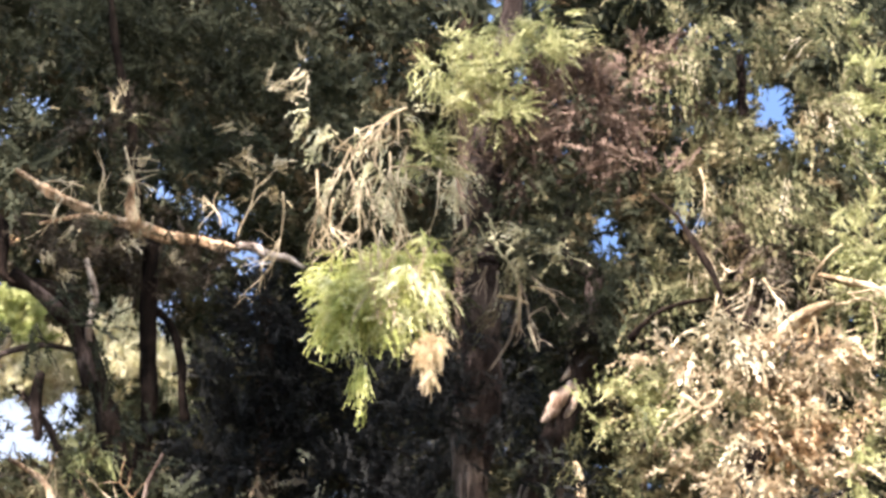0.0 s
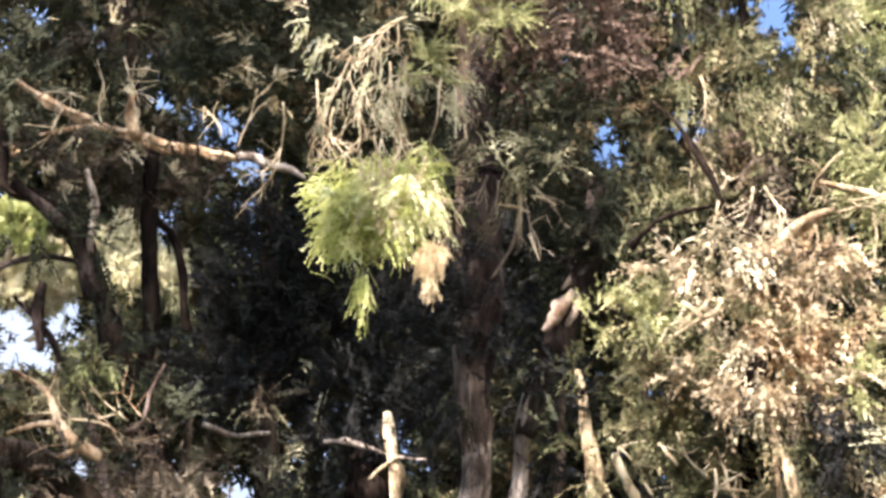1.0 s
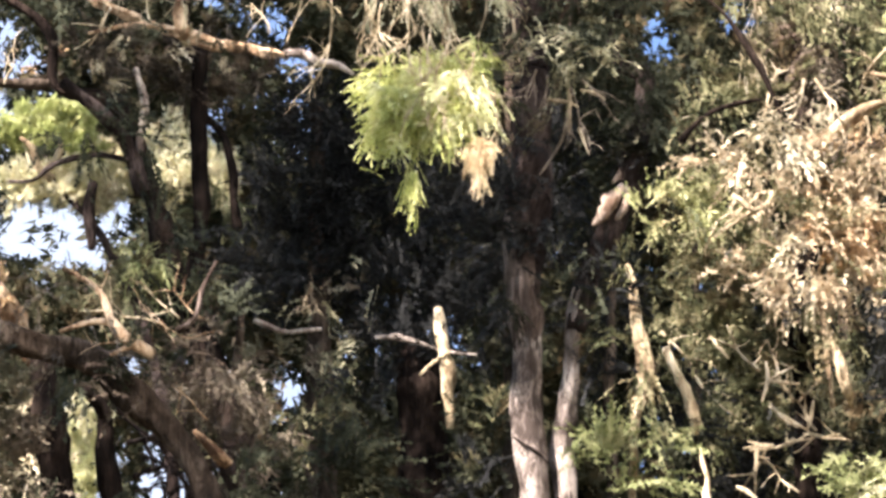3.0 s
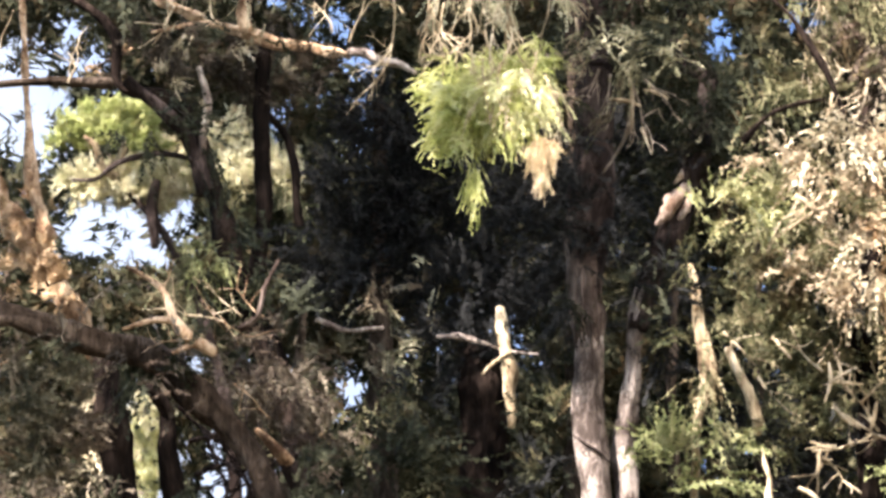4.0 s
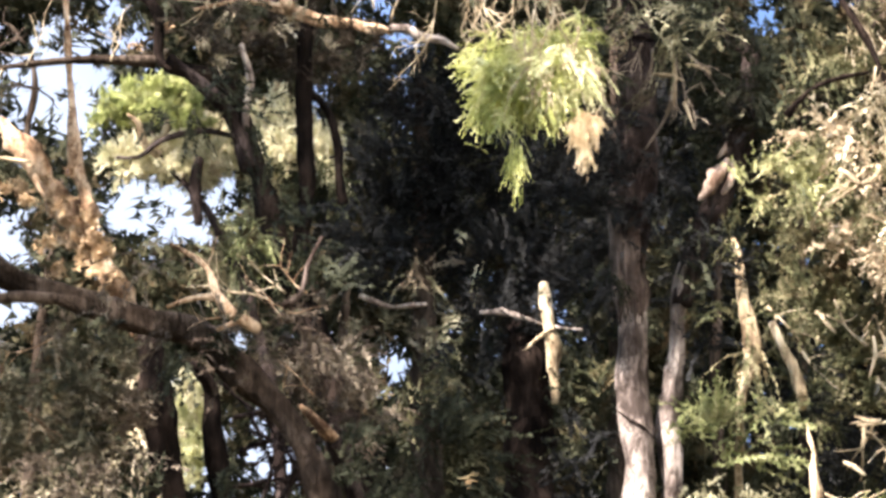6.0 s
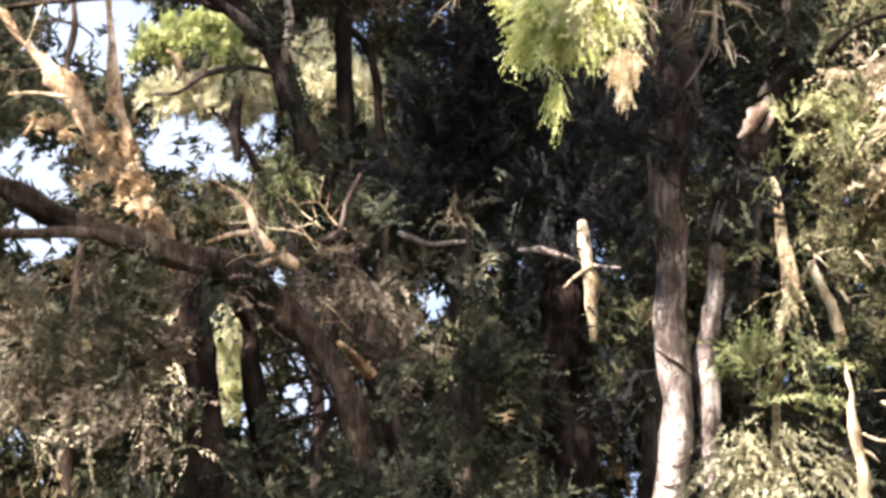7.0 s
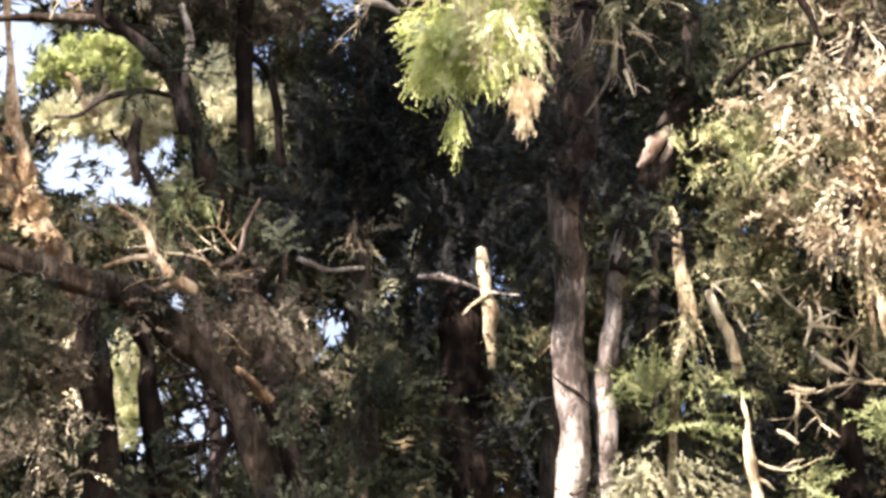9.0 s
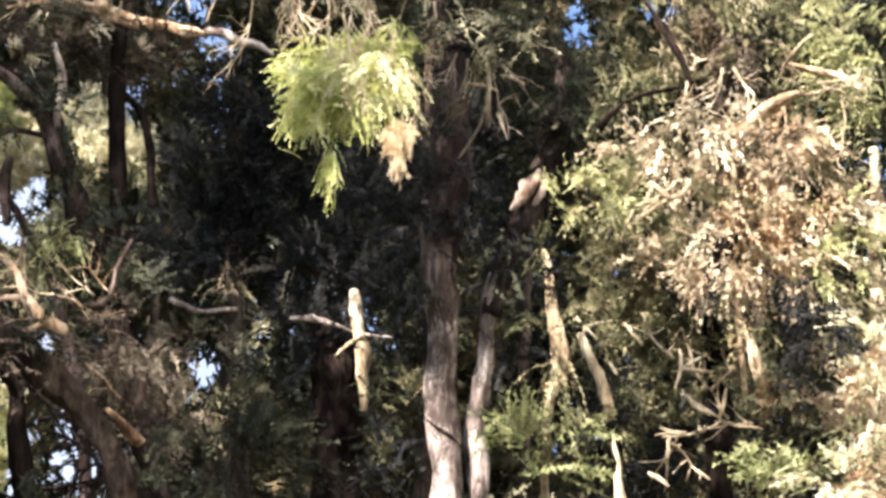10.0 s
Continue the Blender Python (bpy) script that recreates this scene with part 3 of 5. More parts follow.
# ---- dark upright pine trunks ----
t = thing("dark_pine", stand(-3.65, 28.0), "upright dark pine with two shaded stems", "pine tree")
limb(t, "trunk", [(-3.52, 28.00, -0.1), (-3.60, 28.00, 6.58), (-3.70, 28.00, 7.49), (-3.77, 28.00, 8.02), (-3.85, 28.00, 8.48), (-3.93, 28.00, 8.92)], [0.26, 0.22, 0.205, 0.2, 0.18, 0.13], BARK_DEEP_SHADE, 8, 18)
limb(t, "stem", [(-2.86, 28.5, -0.1), (-3.07, 28.50, 7.00), (-3.18, 28.40, 7.78), (-3.24, 28.30, 8.29), (-3.41, 28.00, 8.52)], [0.17, 0.12, 0.1, 0.07], BARK_DEEP_SHADE, 9)
limb(t, "limb", [(-3.71, 28.00, 6.93), (-3.49, 27.90, 6.79), (-3.22, 27.80, 6.58), (-2.84, 27.80, 6.56)], [0.06, 0.05, 0.03], BARK_DARK, 66)
crown(t, "foliage", [((-2.88, 28.40, 6.30), 0.94, 0.40), ((-3.97, 28.40, 6.09), 0.94, 0.40), ((-2.90, 29.00, 7.62), 0.16, 0.35, 0.5), ((-2.10, 28.20, 6.48), 0.46, 0.33)], LEAF_SHADE_GREEN, "broad", 67, gappy=0.15, scale=0.9)
crown(t, "foliage", [((-4.20, 29.50, 8.22), 0.22, 0.50, 0.8), ((-4.29, 29.50, 8.00), 0.28, 0.35, 0.7), ((-3.87, 29.50, 7.15), 0.12, 0.3, 0.6)], LEAF_BUFF, "hanging", 198, gappy=0.2)

# ---- forked dark tree ----
t = thing("forked_pine", stand(-1.28, 31.0), "forked pine with red-brown stems, darkened for shade", "pine tree")
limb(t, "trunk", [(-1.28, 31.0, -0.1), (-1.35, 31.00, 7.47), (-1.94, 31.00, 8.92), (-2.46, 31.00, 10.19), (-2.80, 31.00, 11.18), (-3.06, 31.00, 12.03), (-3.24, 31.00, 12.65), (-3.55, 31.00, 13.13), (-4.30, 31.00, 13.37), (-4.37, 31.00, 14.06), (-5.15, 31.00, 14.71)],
     [0.28, 0.22, 0.2, 0.18, 0.15, 0.13, 0.12, 0.11, 0.09, 0.07, 0.05], BARK_DEEP_SHADE, 10, 16)
limb(t, "stem", [(-2.53, 31.00, 10.19), (-2.38, 31.00, 11.33), (-2.40, 31.00, 12.72), (-2.48, 31.00, 13.91), (-2.50, 31.00, 13.84), (-2.72, 31.00, 15.30), (-3.06, 31.00, 16.98), (-3.21, 31.00, 18.46)], [0.14, 0.11, 0.1, 0.09, 0.08, 0.07, 0.05, 0.04], BARK_DEEP_SHADE, 12, 14)
limb(t, "limb", [(-1.89, 31.00, 11.40), (-1.96, 31.00, 12.17), (-2.13, 31.00, 12.72), (-2.36, 31.00, 12.96)], [0.06, 0.05, 0.04], BARK_DEEP_SHADE, 13)
limb(t, "limb", [(-3.17, 30.90, 12.34), (-3.16, 30.80, 12.54), (-3.10, 30.70, 13.01), (-3.23, 30.70, 13.48)], [0.04, 0.055, 0.045, 0.035], BARK_GREY, 68)
limb(t, "limb", [(-3.22, 30.90, 12.26), (-3.73, 30.80, 12.31), (-4.23, 30.70, 12.15), (-4.50, 30.60, 11.90), (-4.79, 30.60, 11.90)], [0.045, 0.04, 0.03, 0.02], BARK_SHADED, 14)
limb(t, "limb", [(-4.35, 30.80, 13.29), (-5.30, 30.70, 13.28), (-6.02, 30.60, 13.19), (-6.74, 30.50, 13.04)], [0.07, 0.05, 0.035], BARK_DARK, 15)
limb(t, "limb", [(-4.15, 30.50, 13.22), (-3.64, 30.70, 12.83), (-3.28, 30.90, 12.45), (-3.08, 31.00, 11.87)], [0.07, 0.09, 0.11, 0.13], BARK_SHADED, 69)
limb(t, "limb", [(-1.21, 30.00, 13.41), (-1.64, 30.00, 13.47), (-2.11, 30.00, 13.57), (-2.55, 30.05, 13.72), (-2.99, 30.10, 13.82), (-3.38, 30.00, 13.99), (-3.75, 30.00, 14.18), (-4.11, 30.00, 14.44)], [0.045, 0.075, 0.085, 0.06, 0.05, 0.07, 0.055, 0.03], BARK_PINE, 70, 14, 0.28, step=0.08)
limb(t, "limb", [(-0.37, 30.00, 13.13), (-0.66, 30.00, 13.27), (-0.99, 30.00, 13.36), (-1.28, 30.00, 13.42)], [0.03, 0.055, 0.05, 0.05], BARK_ASH, 170, 12, 0.25, "grey bare end of the limb", step=0.08)
limb(t, "limb", [(-2.54, 30.00, 13.67), (-2.63, 29.90, 13.94), (-2.60, 29.90, 14.26)], [0.07, 0.06, 0.03], BARK_PINE, 71, rough=0.25)
limb(t, "limb", [(-2.90, 29.90, 13.77), (-3.32, 29.80, 13.70), (-3.73, 29.70, 13.57)], [0.04, 0.03, 0.02], BARK_PINE, 72)
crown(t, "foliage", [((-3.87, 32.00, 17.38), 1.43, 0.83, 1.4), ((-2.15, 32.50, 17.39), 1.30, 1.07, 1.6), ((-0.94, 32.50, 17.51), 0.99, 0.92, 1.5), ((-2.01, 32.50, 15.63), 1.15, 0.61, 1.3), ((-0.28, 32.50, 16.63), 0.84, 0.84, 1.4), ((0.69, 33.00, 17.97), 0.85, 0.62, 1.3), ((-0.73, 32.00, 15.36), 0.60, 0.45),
      ((-4.28, 32.00, 15.04), 0.53, 0.75, 0.7), ((-2.16, 33.00, 15.80), 0.50, 0.60, 1.5)], LEAF_SHADE_GREEN, "feather", 73, gappy=0.08, scale=1.3)
# brown darkened for shade among branches; last four clumps break up the limb
crown(t, "foliage", [((-3.06, 31.00, 15.46), 0.66, 0.58), ((-3.92, 30.80, 13.66), 0.65, 0.43), ((-2.90, 31.00, 13.51), 0.95, 0.44), ((-1.96, 31.50, 13.56), 0.74, 0.30), ((-2.71, 31.50, 13.79), 0.89, 0.52), ((-3.90, 31.30, 13.72), 0.74, 0.37), ((-3.58, 31.20, 13.50), 0.59, 0.44, 0.8), ((-2.78, 29.80, 13.61), 0.24, 0.13, 0.8), ((-1.77, 29.80, 13.20), 0.55, 0.14, 0.8), ((-3.50, 29.80, 13.73), 0.35, 0.14, 0.6), ((-1.39, 29.90, 13.50), 0.10, 0.12, 0.7)], LEAF_SHADE_BROWN, "broad", 74, gappy=0.25, scale=0.85)
# pale sprays added in front to read as sun flecks
crown(t, "foliage", [((-1.11, 28.60, 14.38), 0.13, 0.34, 0.5), ((-0.88, 28.60, 14.97), 0.40, 0.15, 0.35), ((-1.66, 28.60, 15.07), 0.17, 0.12, 0.5), ((-2.79, 28.80, 14.71), 0.47, 0.34, 0.2), ((-1.44, 28.60, 13.50), 0.13, 0.24, 0.6), ((-0.40, 28.70, 15.34), 0.41, 0.20, 0.2), ((-3.65, 28.80, 15.08), 0.34, 0.27, 0.12), ((-3.38, 28.80, 12.65), 0.54, 0.27, 0.2),
      ((-2.53, 28.80, 13.72), 0.27, 0.27, 0.35), ((-1.07, 28.80, 13.97), 0.41, 0.41, 0.2), ((-2.36, 28.80, 12.97), 0.81, 0.34, 0.12), ((-3.48, 28.80, 13.17), 0.47, 0.34, 0.1), ((-0.79, 28.70, 13.71), 0.34, 0.27, 0.4), ((-2.87, 28.80, 12.15), 0.41, 0.41, 0.2)], LEAF_BUFF, "broad", 174, gappy=0.2, scale=0.6, cover=2.0)
crown(t, "foliage", [((-3.25, 31.50, 10.95), 0.59, 0.67), ((-2.61, 31.00, 10.49), 0.51, 0.44, 0.8), ((-2.17, 31.80, 11.58), 0.37, 0.67), ((-2.85, 31.80, 11.82), 0.30, 0.45, 0.7)], LEAF_GREEN, "broad", 75, gappy=0.15)
# near-black sprays where the stems fade into shade
crown(t, "foliage", [((-1.88, 30.30, 10.61), 0.42, 0.40), ((-2.14, 30.40, 11.13), 0.2, 0.25, 0.6), ((-1.40, 30.80, 10.57), 0.40, 0.34)], LEAF_SHADE_BLACK, "broad", 254, gappy=0.1, cover=2.4)
crown(t, "foliage", [((-3.10, 30.60, 15.20), 0.42, 0.55, 0.8), ((-0.06, 31.00, 16.97), 0.18, 0.5, 0.7)], LEAF_OLIVE, "hanging", 190, gappy=0.2)
crown(t, "foliage", [((-2.96, 30.30, 10.71), 0.26, 0.36, 1.2)], LEAF_LEAFY, "broad", 175, gappy=0.1, scale=0.8)
crown(t, "foliage", [((-2.42, 28.50, 10.30), 0.62, 0.40, 0.35), ((-3.25, 28.00, 11.71), 0.79, 0.46, 0.5), ((-2.04, 29.00, 13.28), 1.23, 0.48, 0.35), ((-2.68, 28.50, 10.51), 0.40, 0.28, 0.4)], LEAF_SHADE_GREEN, "feather", 196, gappy=0.25, scale=1.1)
twigs(t, "twig_spray", [((-2.96, 29.80, 13.74), (-0.5, 0, 0.8)), ((-2.53, 29.80, 13.67), (0.2, 0, 1)), ((-3.47, 29.80, 13.97), (-0.3, 0, -0.8)), ((-3.84, 29.80, 14.12), (0.8, 0, 0.3)), ((-1.45, 29.80, 13.61), (-0.1, 0, 1)), ((-1.23, 29.80, 13.46), (0.3, 0, 0.8)),
      ((-2.78, 30.50, 15.00), (0.1, 0, -1)), ((-6.00, 30.50, 13.12), (0.4, 0, 0.7)), ((-6.30, 30.50, 13.08), (-0.4, 0, -0.7)), ((-4.91, 30.60, 13.22), (0.3, 0, 0.8)), ((-2.55, 30.40, 10.02), (-0.7, 0, 0.7)), ((-2.77, 30.40, 9.95), (-0.9, 0, 0.4))],
      TWIG_PALE, 76, 0.6, 0.016, 2, 5, 0.2)

# ---- dark cypress, shade put into its leaf colour ----
t = thing("shade_black_cypress", stand(-0.86, 34.0), "dense cypress, its near-black shade put into the leaf colour", "cypress tree")
limb(t, "trunk", [(-0.86, 34.0, -0.1), (-0.86, 34.00, 9.22), (-0.96, 34.00, 14.22)], [0.3, 0.22, 0.08], BARK_DARK, 16)
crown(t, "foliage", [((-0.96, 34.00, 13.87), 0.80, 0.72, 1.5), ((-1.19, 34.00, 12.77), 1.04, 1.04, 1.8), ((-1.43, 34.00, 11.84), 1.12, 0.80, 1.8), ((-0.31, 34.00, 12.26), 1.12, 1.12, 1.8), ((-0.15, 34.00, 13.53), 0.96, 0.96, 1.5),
      ((1.03, 33.50, 11.68), 0.95, 1.10, 1.6), ((-0.15, 34.00, 11.09), 0.96, 0.56), ((1.14, 34.00, 12.92), 0.88, 0.80, 1.3), ((1.31, 33.00, 10.41), 0.62, 0.70, 0.8), ((2.37, 31.20, 12.14), 0.51, 0.95, 1.4), ((2.87, 31.50, 10.68), 0.44, 0.89, 1.2), ((1.26, 31.20, 11.37), 0.44, 0.81, 1.4), ((0.31, 32.60, 10.93), 0.54, 0.69, 1.2), ((1.23, 31.80, 10.39), 0.45, 0.67, 1.2), ((0.08, 32.60, 10.30), 0.46, 0.38), ((0.33, 31.75, 9.96), 0.56, 0.34, 1.6), ((0.07, 31.80, 9.56), 0.22, 0.37)], LEAF_SHADE_BLACK, "feather", 17, gappy=0.0, scale=1.0, cover=2.3, open_sky=False)
crown(t, "foliage", [((-1.07, 33.00, 10.98), 0.47, 0.23, 0.6), ((-0.30, 33.00, 11.05), 0.39, 0.31, 0.5), ((-1.30, 33.00, 10.10), 0.70, 0.47, 0.7), ((-0.53, 33.00, 9.94), 0.70, 0.54, 0.6), ((-0.95, 31.50, 10.53), 0.2, 0.18, 1.6)], LEAF_GREY, "broad", 77, gappy=0.3, cover=1.5)
# paler leaf colour used so these sprays look partly lit
crown(t, "foliage", [((-0.29, 32.00, 11.11), 0.12, 0.14, 0.6), ((-0.10, 32.00, 10.93), 0.07, 0.14, 0.6), ((-0.96, 32.00, 10.65), 0.30, 0.18, 0.35), ((-0.66, 32.00, 9.95), 0.35, 0.22, 0.4), ((-1.63, 32.00, 9.61), 0.3, 0.2, 0.4)], LEAF_STRAW, "hanging", 193, gappy=0.25, scale=0.8)
crown(t, "foliage", [((-0.76, 31.60, 9.13), 0.15, 0.2), ((-0.50, 31.00, 8.62), 0.36, 0.2, 0.6)], LEAF_LEAFY, "broad", 253, gappy=0.1, cover=2.2)

# ---- great cypress ----
t = thing("great_cypress", stand(1.74, 30.0), "tall cypress with paired grey trunks and hanging dead twigs", "cypress tree")
limb(t, "trunk", [(1.62, 30.00, -0.1), (1.63, 30.00, 6.08), (1.69, 30.00, 6.51), (1.76, 30.00, 7.06), (1.82, 30.00, 7.76), (1.76, 30.00, 8.39), (1.72, 30.00, 8.85), (1.76, 30.00, 9.24), (1.77, 30.00, 9.75)], [0.3, 0.25, 0.21, 0.185, 0.18, 0.185, 0.195, 0.175, 0.17], BARK_ASH, 18, 24, 0.1)
limb(t, "limb", [(1.55, 29.85, 8.39), (1.70, 29.78, 8.25), (1.85, 29.78, 8.17), (1.99, 29.88, 8.05)], [0.012, 0.022, 0.022, 0.012], BARK_SHADED, 191, 8, 0.2)
# dark bands laid round the trunk in place of a shadow ring
limb(t, "shadow_band", [(1.58, 29.95, 7.04), (1.66, 29.82, 6.95), (1.77, 29.80, 6.93), (1.88, 29.83, 6.97), (1.95, 29.95, 7.06)], [0.008, 0.016, 0.02, 0.016, 0.008], BARK_RED, 192, 8, 0.2)
limb(t, "shadow_band", [(1.56, 29.93, 6.78), (1.64, 29.79, 6.70), (1.74, 29.77, 6.69), (1.85, 29.80, 6.73), (1.92, 29.93, 6.81)], [0.008, 0.014, 0.016, 0.014, 0.008], BARK_RED, 194, 8, 0.2)
# darker barks further up carry the trunk's shade in their colour
middle_trunk = limb(t, "middle_trunk", [(1.77, 30.00, 9.46), (1.76, 30.00, 9.89), (1.73, 30.00, 10.40), (1.70, 30.00, 10.99), (1.71, 30.00, 11.29)], [0.15, 0.19, 0.2, 0.22, 0.18], BARK_RED, 117, 24, 0.12, "brown middle of the trunk, toned down for shade")
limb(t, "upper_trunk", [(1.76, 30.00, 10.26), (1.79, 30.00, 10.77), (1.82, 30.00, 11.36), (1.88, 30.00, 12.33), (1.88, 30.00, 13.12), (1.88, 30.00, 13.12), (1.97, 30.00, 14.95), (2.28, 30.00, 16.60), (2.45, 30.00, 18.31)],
     [0.16, 0.23, 0.26, 0.26, 0.25, 0.23, 0.2, 0.16, 0.12], BARK_SHADED, 118, 24, 0.1, "reddish upper trunk, shade put into its colour")
# strips that break up the edge between the two bark tones
for k, (u, w) in enumerate([(-0.16, 0.9), (-0.06, 0.6), (0.05, 1.1), (0.14, 0.7), (-0.11, 1.3), (0.09, 0.5)]):
    top = Vector((1.76, 30.00, 10.18))
    limb(middle_trunk, "bark_strip", [tuple(top + Vector((u, -0.2 + abs(u) * 0.5, 0.2))), tuple(top + Vector((u * 0.95, -0.2 + abs(u) * 0.5, -0.3 * w))), tuple(top + Vector((u * 0.85, -0.19 + abs(u) * 0.5, -w)))], [0.025, 0.032, 0.008], BARK_RED, 150 + k, 8, 0.3)
limb(t, "stem", [(2.37, 30.2, -0.1), (2.22, 30.20, 7.31), (2.21, 30.20, 8.36), (2.34, 30.10, 9.34), (2.39, 30.00, 9.96), (2.49, 30.00, 10.25)], [0.2, 0.14, 0.12, 0.11, 0.11, 0.1], BARK_ASH, 19, 18, 0.15)
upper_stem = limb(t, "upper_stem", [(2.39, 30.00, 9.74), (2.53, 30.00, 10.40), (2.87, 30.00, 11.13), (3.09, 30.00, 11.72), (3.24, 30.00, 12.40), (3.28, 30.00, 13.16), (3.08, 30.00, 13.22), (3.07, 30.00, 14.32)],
     [0.1, 0.15, 0.17, 0.15, 0.13, 0.12, 0.09, 0.05], BARK_SHADED, 123, 18, 0.12, "upper stem, shade put into its dark colour")
# pale shards that stand in for sunlight on this part of the stem
rng = np.random.default_rng(124)
shards = [tube(p, r, 10, 0.3, rng, 0.05) for p, r in [
    ([(2.61, 29.82, 11.06), (2.76, 29.76, 11.17), (2.89, 29.74, 11.33), (2.98, 29.84, 11.60)], [0.012, 0.055, 0.09, 0.03]),
    ([(2.92, 29.84, 11.13), (3.01, 29.78, 11.25), (3.06, 29.80, 11.41), (3.04, 29.86, 11.59)], [0.015, 0.045, 0.05, 0.02]),
    ([(2.86, 29.88, 11.61), (2.94, 29.86, 11.72), (3.01, 29.90, 11.85)], [0.012, 0.04, 0.02])]]
mesh_part("sunlit_shards", *join(shards), BARK_ROSE, upper_stem, "pale torn wood on the stem")
limb(t, "limb", [(1.95, 29.60, 11.65), (2.14, 29.60, 11.93), (2.26, 29.50, 12.15), (2.31, 29.50, 12.52)], [0.01, 0.018, 0.025, 0.02], TWIG_GREY, 79, 8)
limb(t, "limb", [(2.28, 29.30, 12.83), (2.32, 29.30, 12.52), (2.30, 29.30, 12.09)], [0.014, 0.024, 0.008], TWIG_PALE, 179, 8, 0.2)
limb(t, "limb", [(2.03, 29.30, 12.53), (2.23, 29.30, 12.50), (2.43, 29.30, 12.43)], [0.012, 0.025, 0.012], TWIG_PALE, 180, 8, 0.2)
limb(t, "limb", [(2.76, 29.30, 12.53), (2.62, 29.30, 12.61), (2.46, 29.30, 12.65)], [0.015, 0.028, 0.015], TWIG_PALE, 181, 8, 0.2)
limb(t, "limb", [(2.43, 29.30, 12.16), (2.48, 29.30, 11.98), (2.54, 29.30, 11.80)], [0.02, 0.02, 0.008], TWIG_PALE, 182, 8, 0.2)
limb(t, "limb", [(4.88, 28.70, 11.50), (4.82, 28.50, 12.01), (4.65, 28.50, 12.52), (4.40, 28.50, 13.04), (4.10, 28.50, 13.41), (3.89, 28.50, 13.63)], [0.016, 0.024, 0.022, 0.02, 0.012], BARK_DEEP_SHADE, 80, 8, 0.6)
limb(t, "limb", [(3.55, 28.30, 11.63), (3.83, 28.30, 11.93), (4.10, 28.30, 12.06), (4.55, 28.30, 12.16)], [0.05, 0.04, 0.032, 0.015], BARK_DEEP_SHADE, 81, rough=0.25)
crown(t, "foliage", [((3.34, 29.60, 15.36), 0.97, 0.70, 1.2), ((2.66, 29.50, 14.66), 0.76, 0.56), ((3.97, 29.20, 14.35), 0.48, 0.31), ((4.00, 30.00, 15.97), 0.85, 0.56)], LEAF_RUSSET, "feather", 82, gappy=0.05, scale=1.1, cover=3.4)
crown(t, "foliage", [((2.21, 29.40, 13.74), 0.76, 0.55, 0.6), ((3.01, 29.60, 13.61), 0.56, 0.84), ((3.23, 30.50, 12.71), 0.65, 0.65), ((3.81, 30.30, 13.27), 0.43, 0.78), ((3.58, 29.80, 12.16), 0.63, 0.42), ((2.66, 29.80, 13.06), 0.42, 0.63, 0.5), ((2.61, 31.50, 12.08), 0.52, 0.82, 0.7)], LEAF_SHADE_GREEN, "hanging", 83, gappy=0.15)
crown(t, "foliage", [((3.23, 29.50, 12.52), 0.26, 0.49, 0.9), ((3.27, 29.60, 11.96), 0.15, 0.21, 0.7), ((2.64, 29.60, 10.57), 0.21, 0.21, 0.5)], LEAF_SHADE_GREEN, "hanging", 179, gappy=0.1, scale=0.8)
crown(t, "foliage", [((2.12, 29.20, 10.02), 0.62, 0.82, 0.4), ((1.45, 28.80, 12.60), 0.26, 0.70, 0.35)], LEAF_SHADE_GREEN, "feather", 197, gappy=0.25, scale=1.1)
crown(t, "foliage", [((3.30, 29.60, 12.70), 0.22, 0.50, 0.9), ((3.16, 29.60, 11.88), 0.18, 0.22, 0.8)], LEAF_SHADE_GREEN, "feather", 189, gappy=0.1, open_sky=False)
crown(t, "foliage", [((1.30, 29.35, 11.48), 0.31, 0.52, 2), ((1.43, 29.45, 10.82), 0.21, 0.42, 1.5), ((1.41, 29.40, 12.20), 0.31, 0.48, 1.2)], LEAF_SHADE_BLACK, "feather", 138, gappy=0.0, open_sky=False)
# near-black veil added as shade over the upper trunk and stem
crown(t, "foliage", [((1.68, 29.40, 11.20), 0.42, 0.45, 0.45), ((2.17, 29.60, 11.00), 0.2, 0.5, 0.9), ((2.67, 29.60, 10.35), 0.35, 0.42, 0.9), ((2.99, 29.50, 11.96), 0.28, 0.25, 0.6), ((2.12, 29.60, 10.28), 0.18, 0.50, 0.8), ((1.59, 29.50, 10.18), 0.16, 0.60, 0.45), ((2.70, 29.80, 9.54), 0.2, 0.5, 0.8)], LEAF_SHADE_BLACK, "feather", 183, gappy=0.05, open_sky=False)
crown(t, "foliage", [((2.33, 29.20, 12.93), 0.30, 0.36, 0.7), ((2.74, 29.20, 12.70), 0.28, 0.26, 0.6), ((2.14, 29.20, 12.41), 0.16, 0.22, 0.5)], LEAF_GREY, "hanging", 184, gappy=0.2)
crown(t, "foliage", [((2.11, 28.90, 13.11), 0.35, 0.36, 0.7), ((2.70, 28.90, 13.04), 0.25, 0.30, 0.6), ((1.73, 28.90, 13.30), 0.20, 0.30, 0.7)], LEAF_STRAW, "hanging", 188, gappy=0.2)
crown(t, "foliage", [((1.62, 29.00, 15.52), 0.61, 0.61, 1.1), ((2.57, 29.00, 15.86), 0.68, 0.48), ((2.05, 29.00, 14.90), 0.55, 0.41, 0.8), ((1.19, 29.00, 14.33), 0.41, 0.34, 0.6)], LEAF_LIME, "plume", 84, gappy=0.05, up=0.5, scale=0.6, cover=4.0)
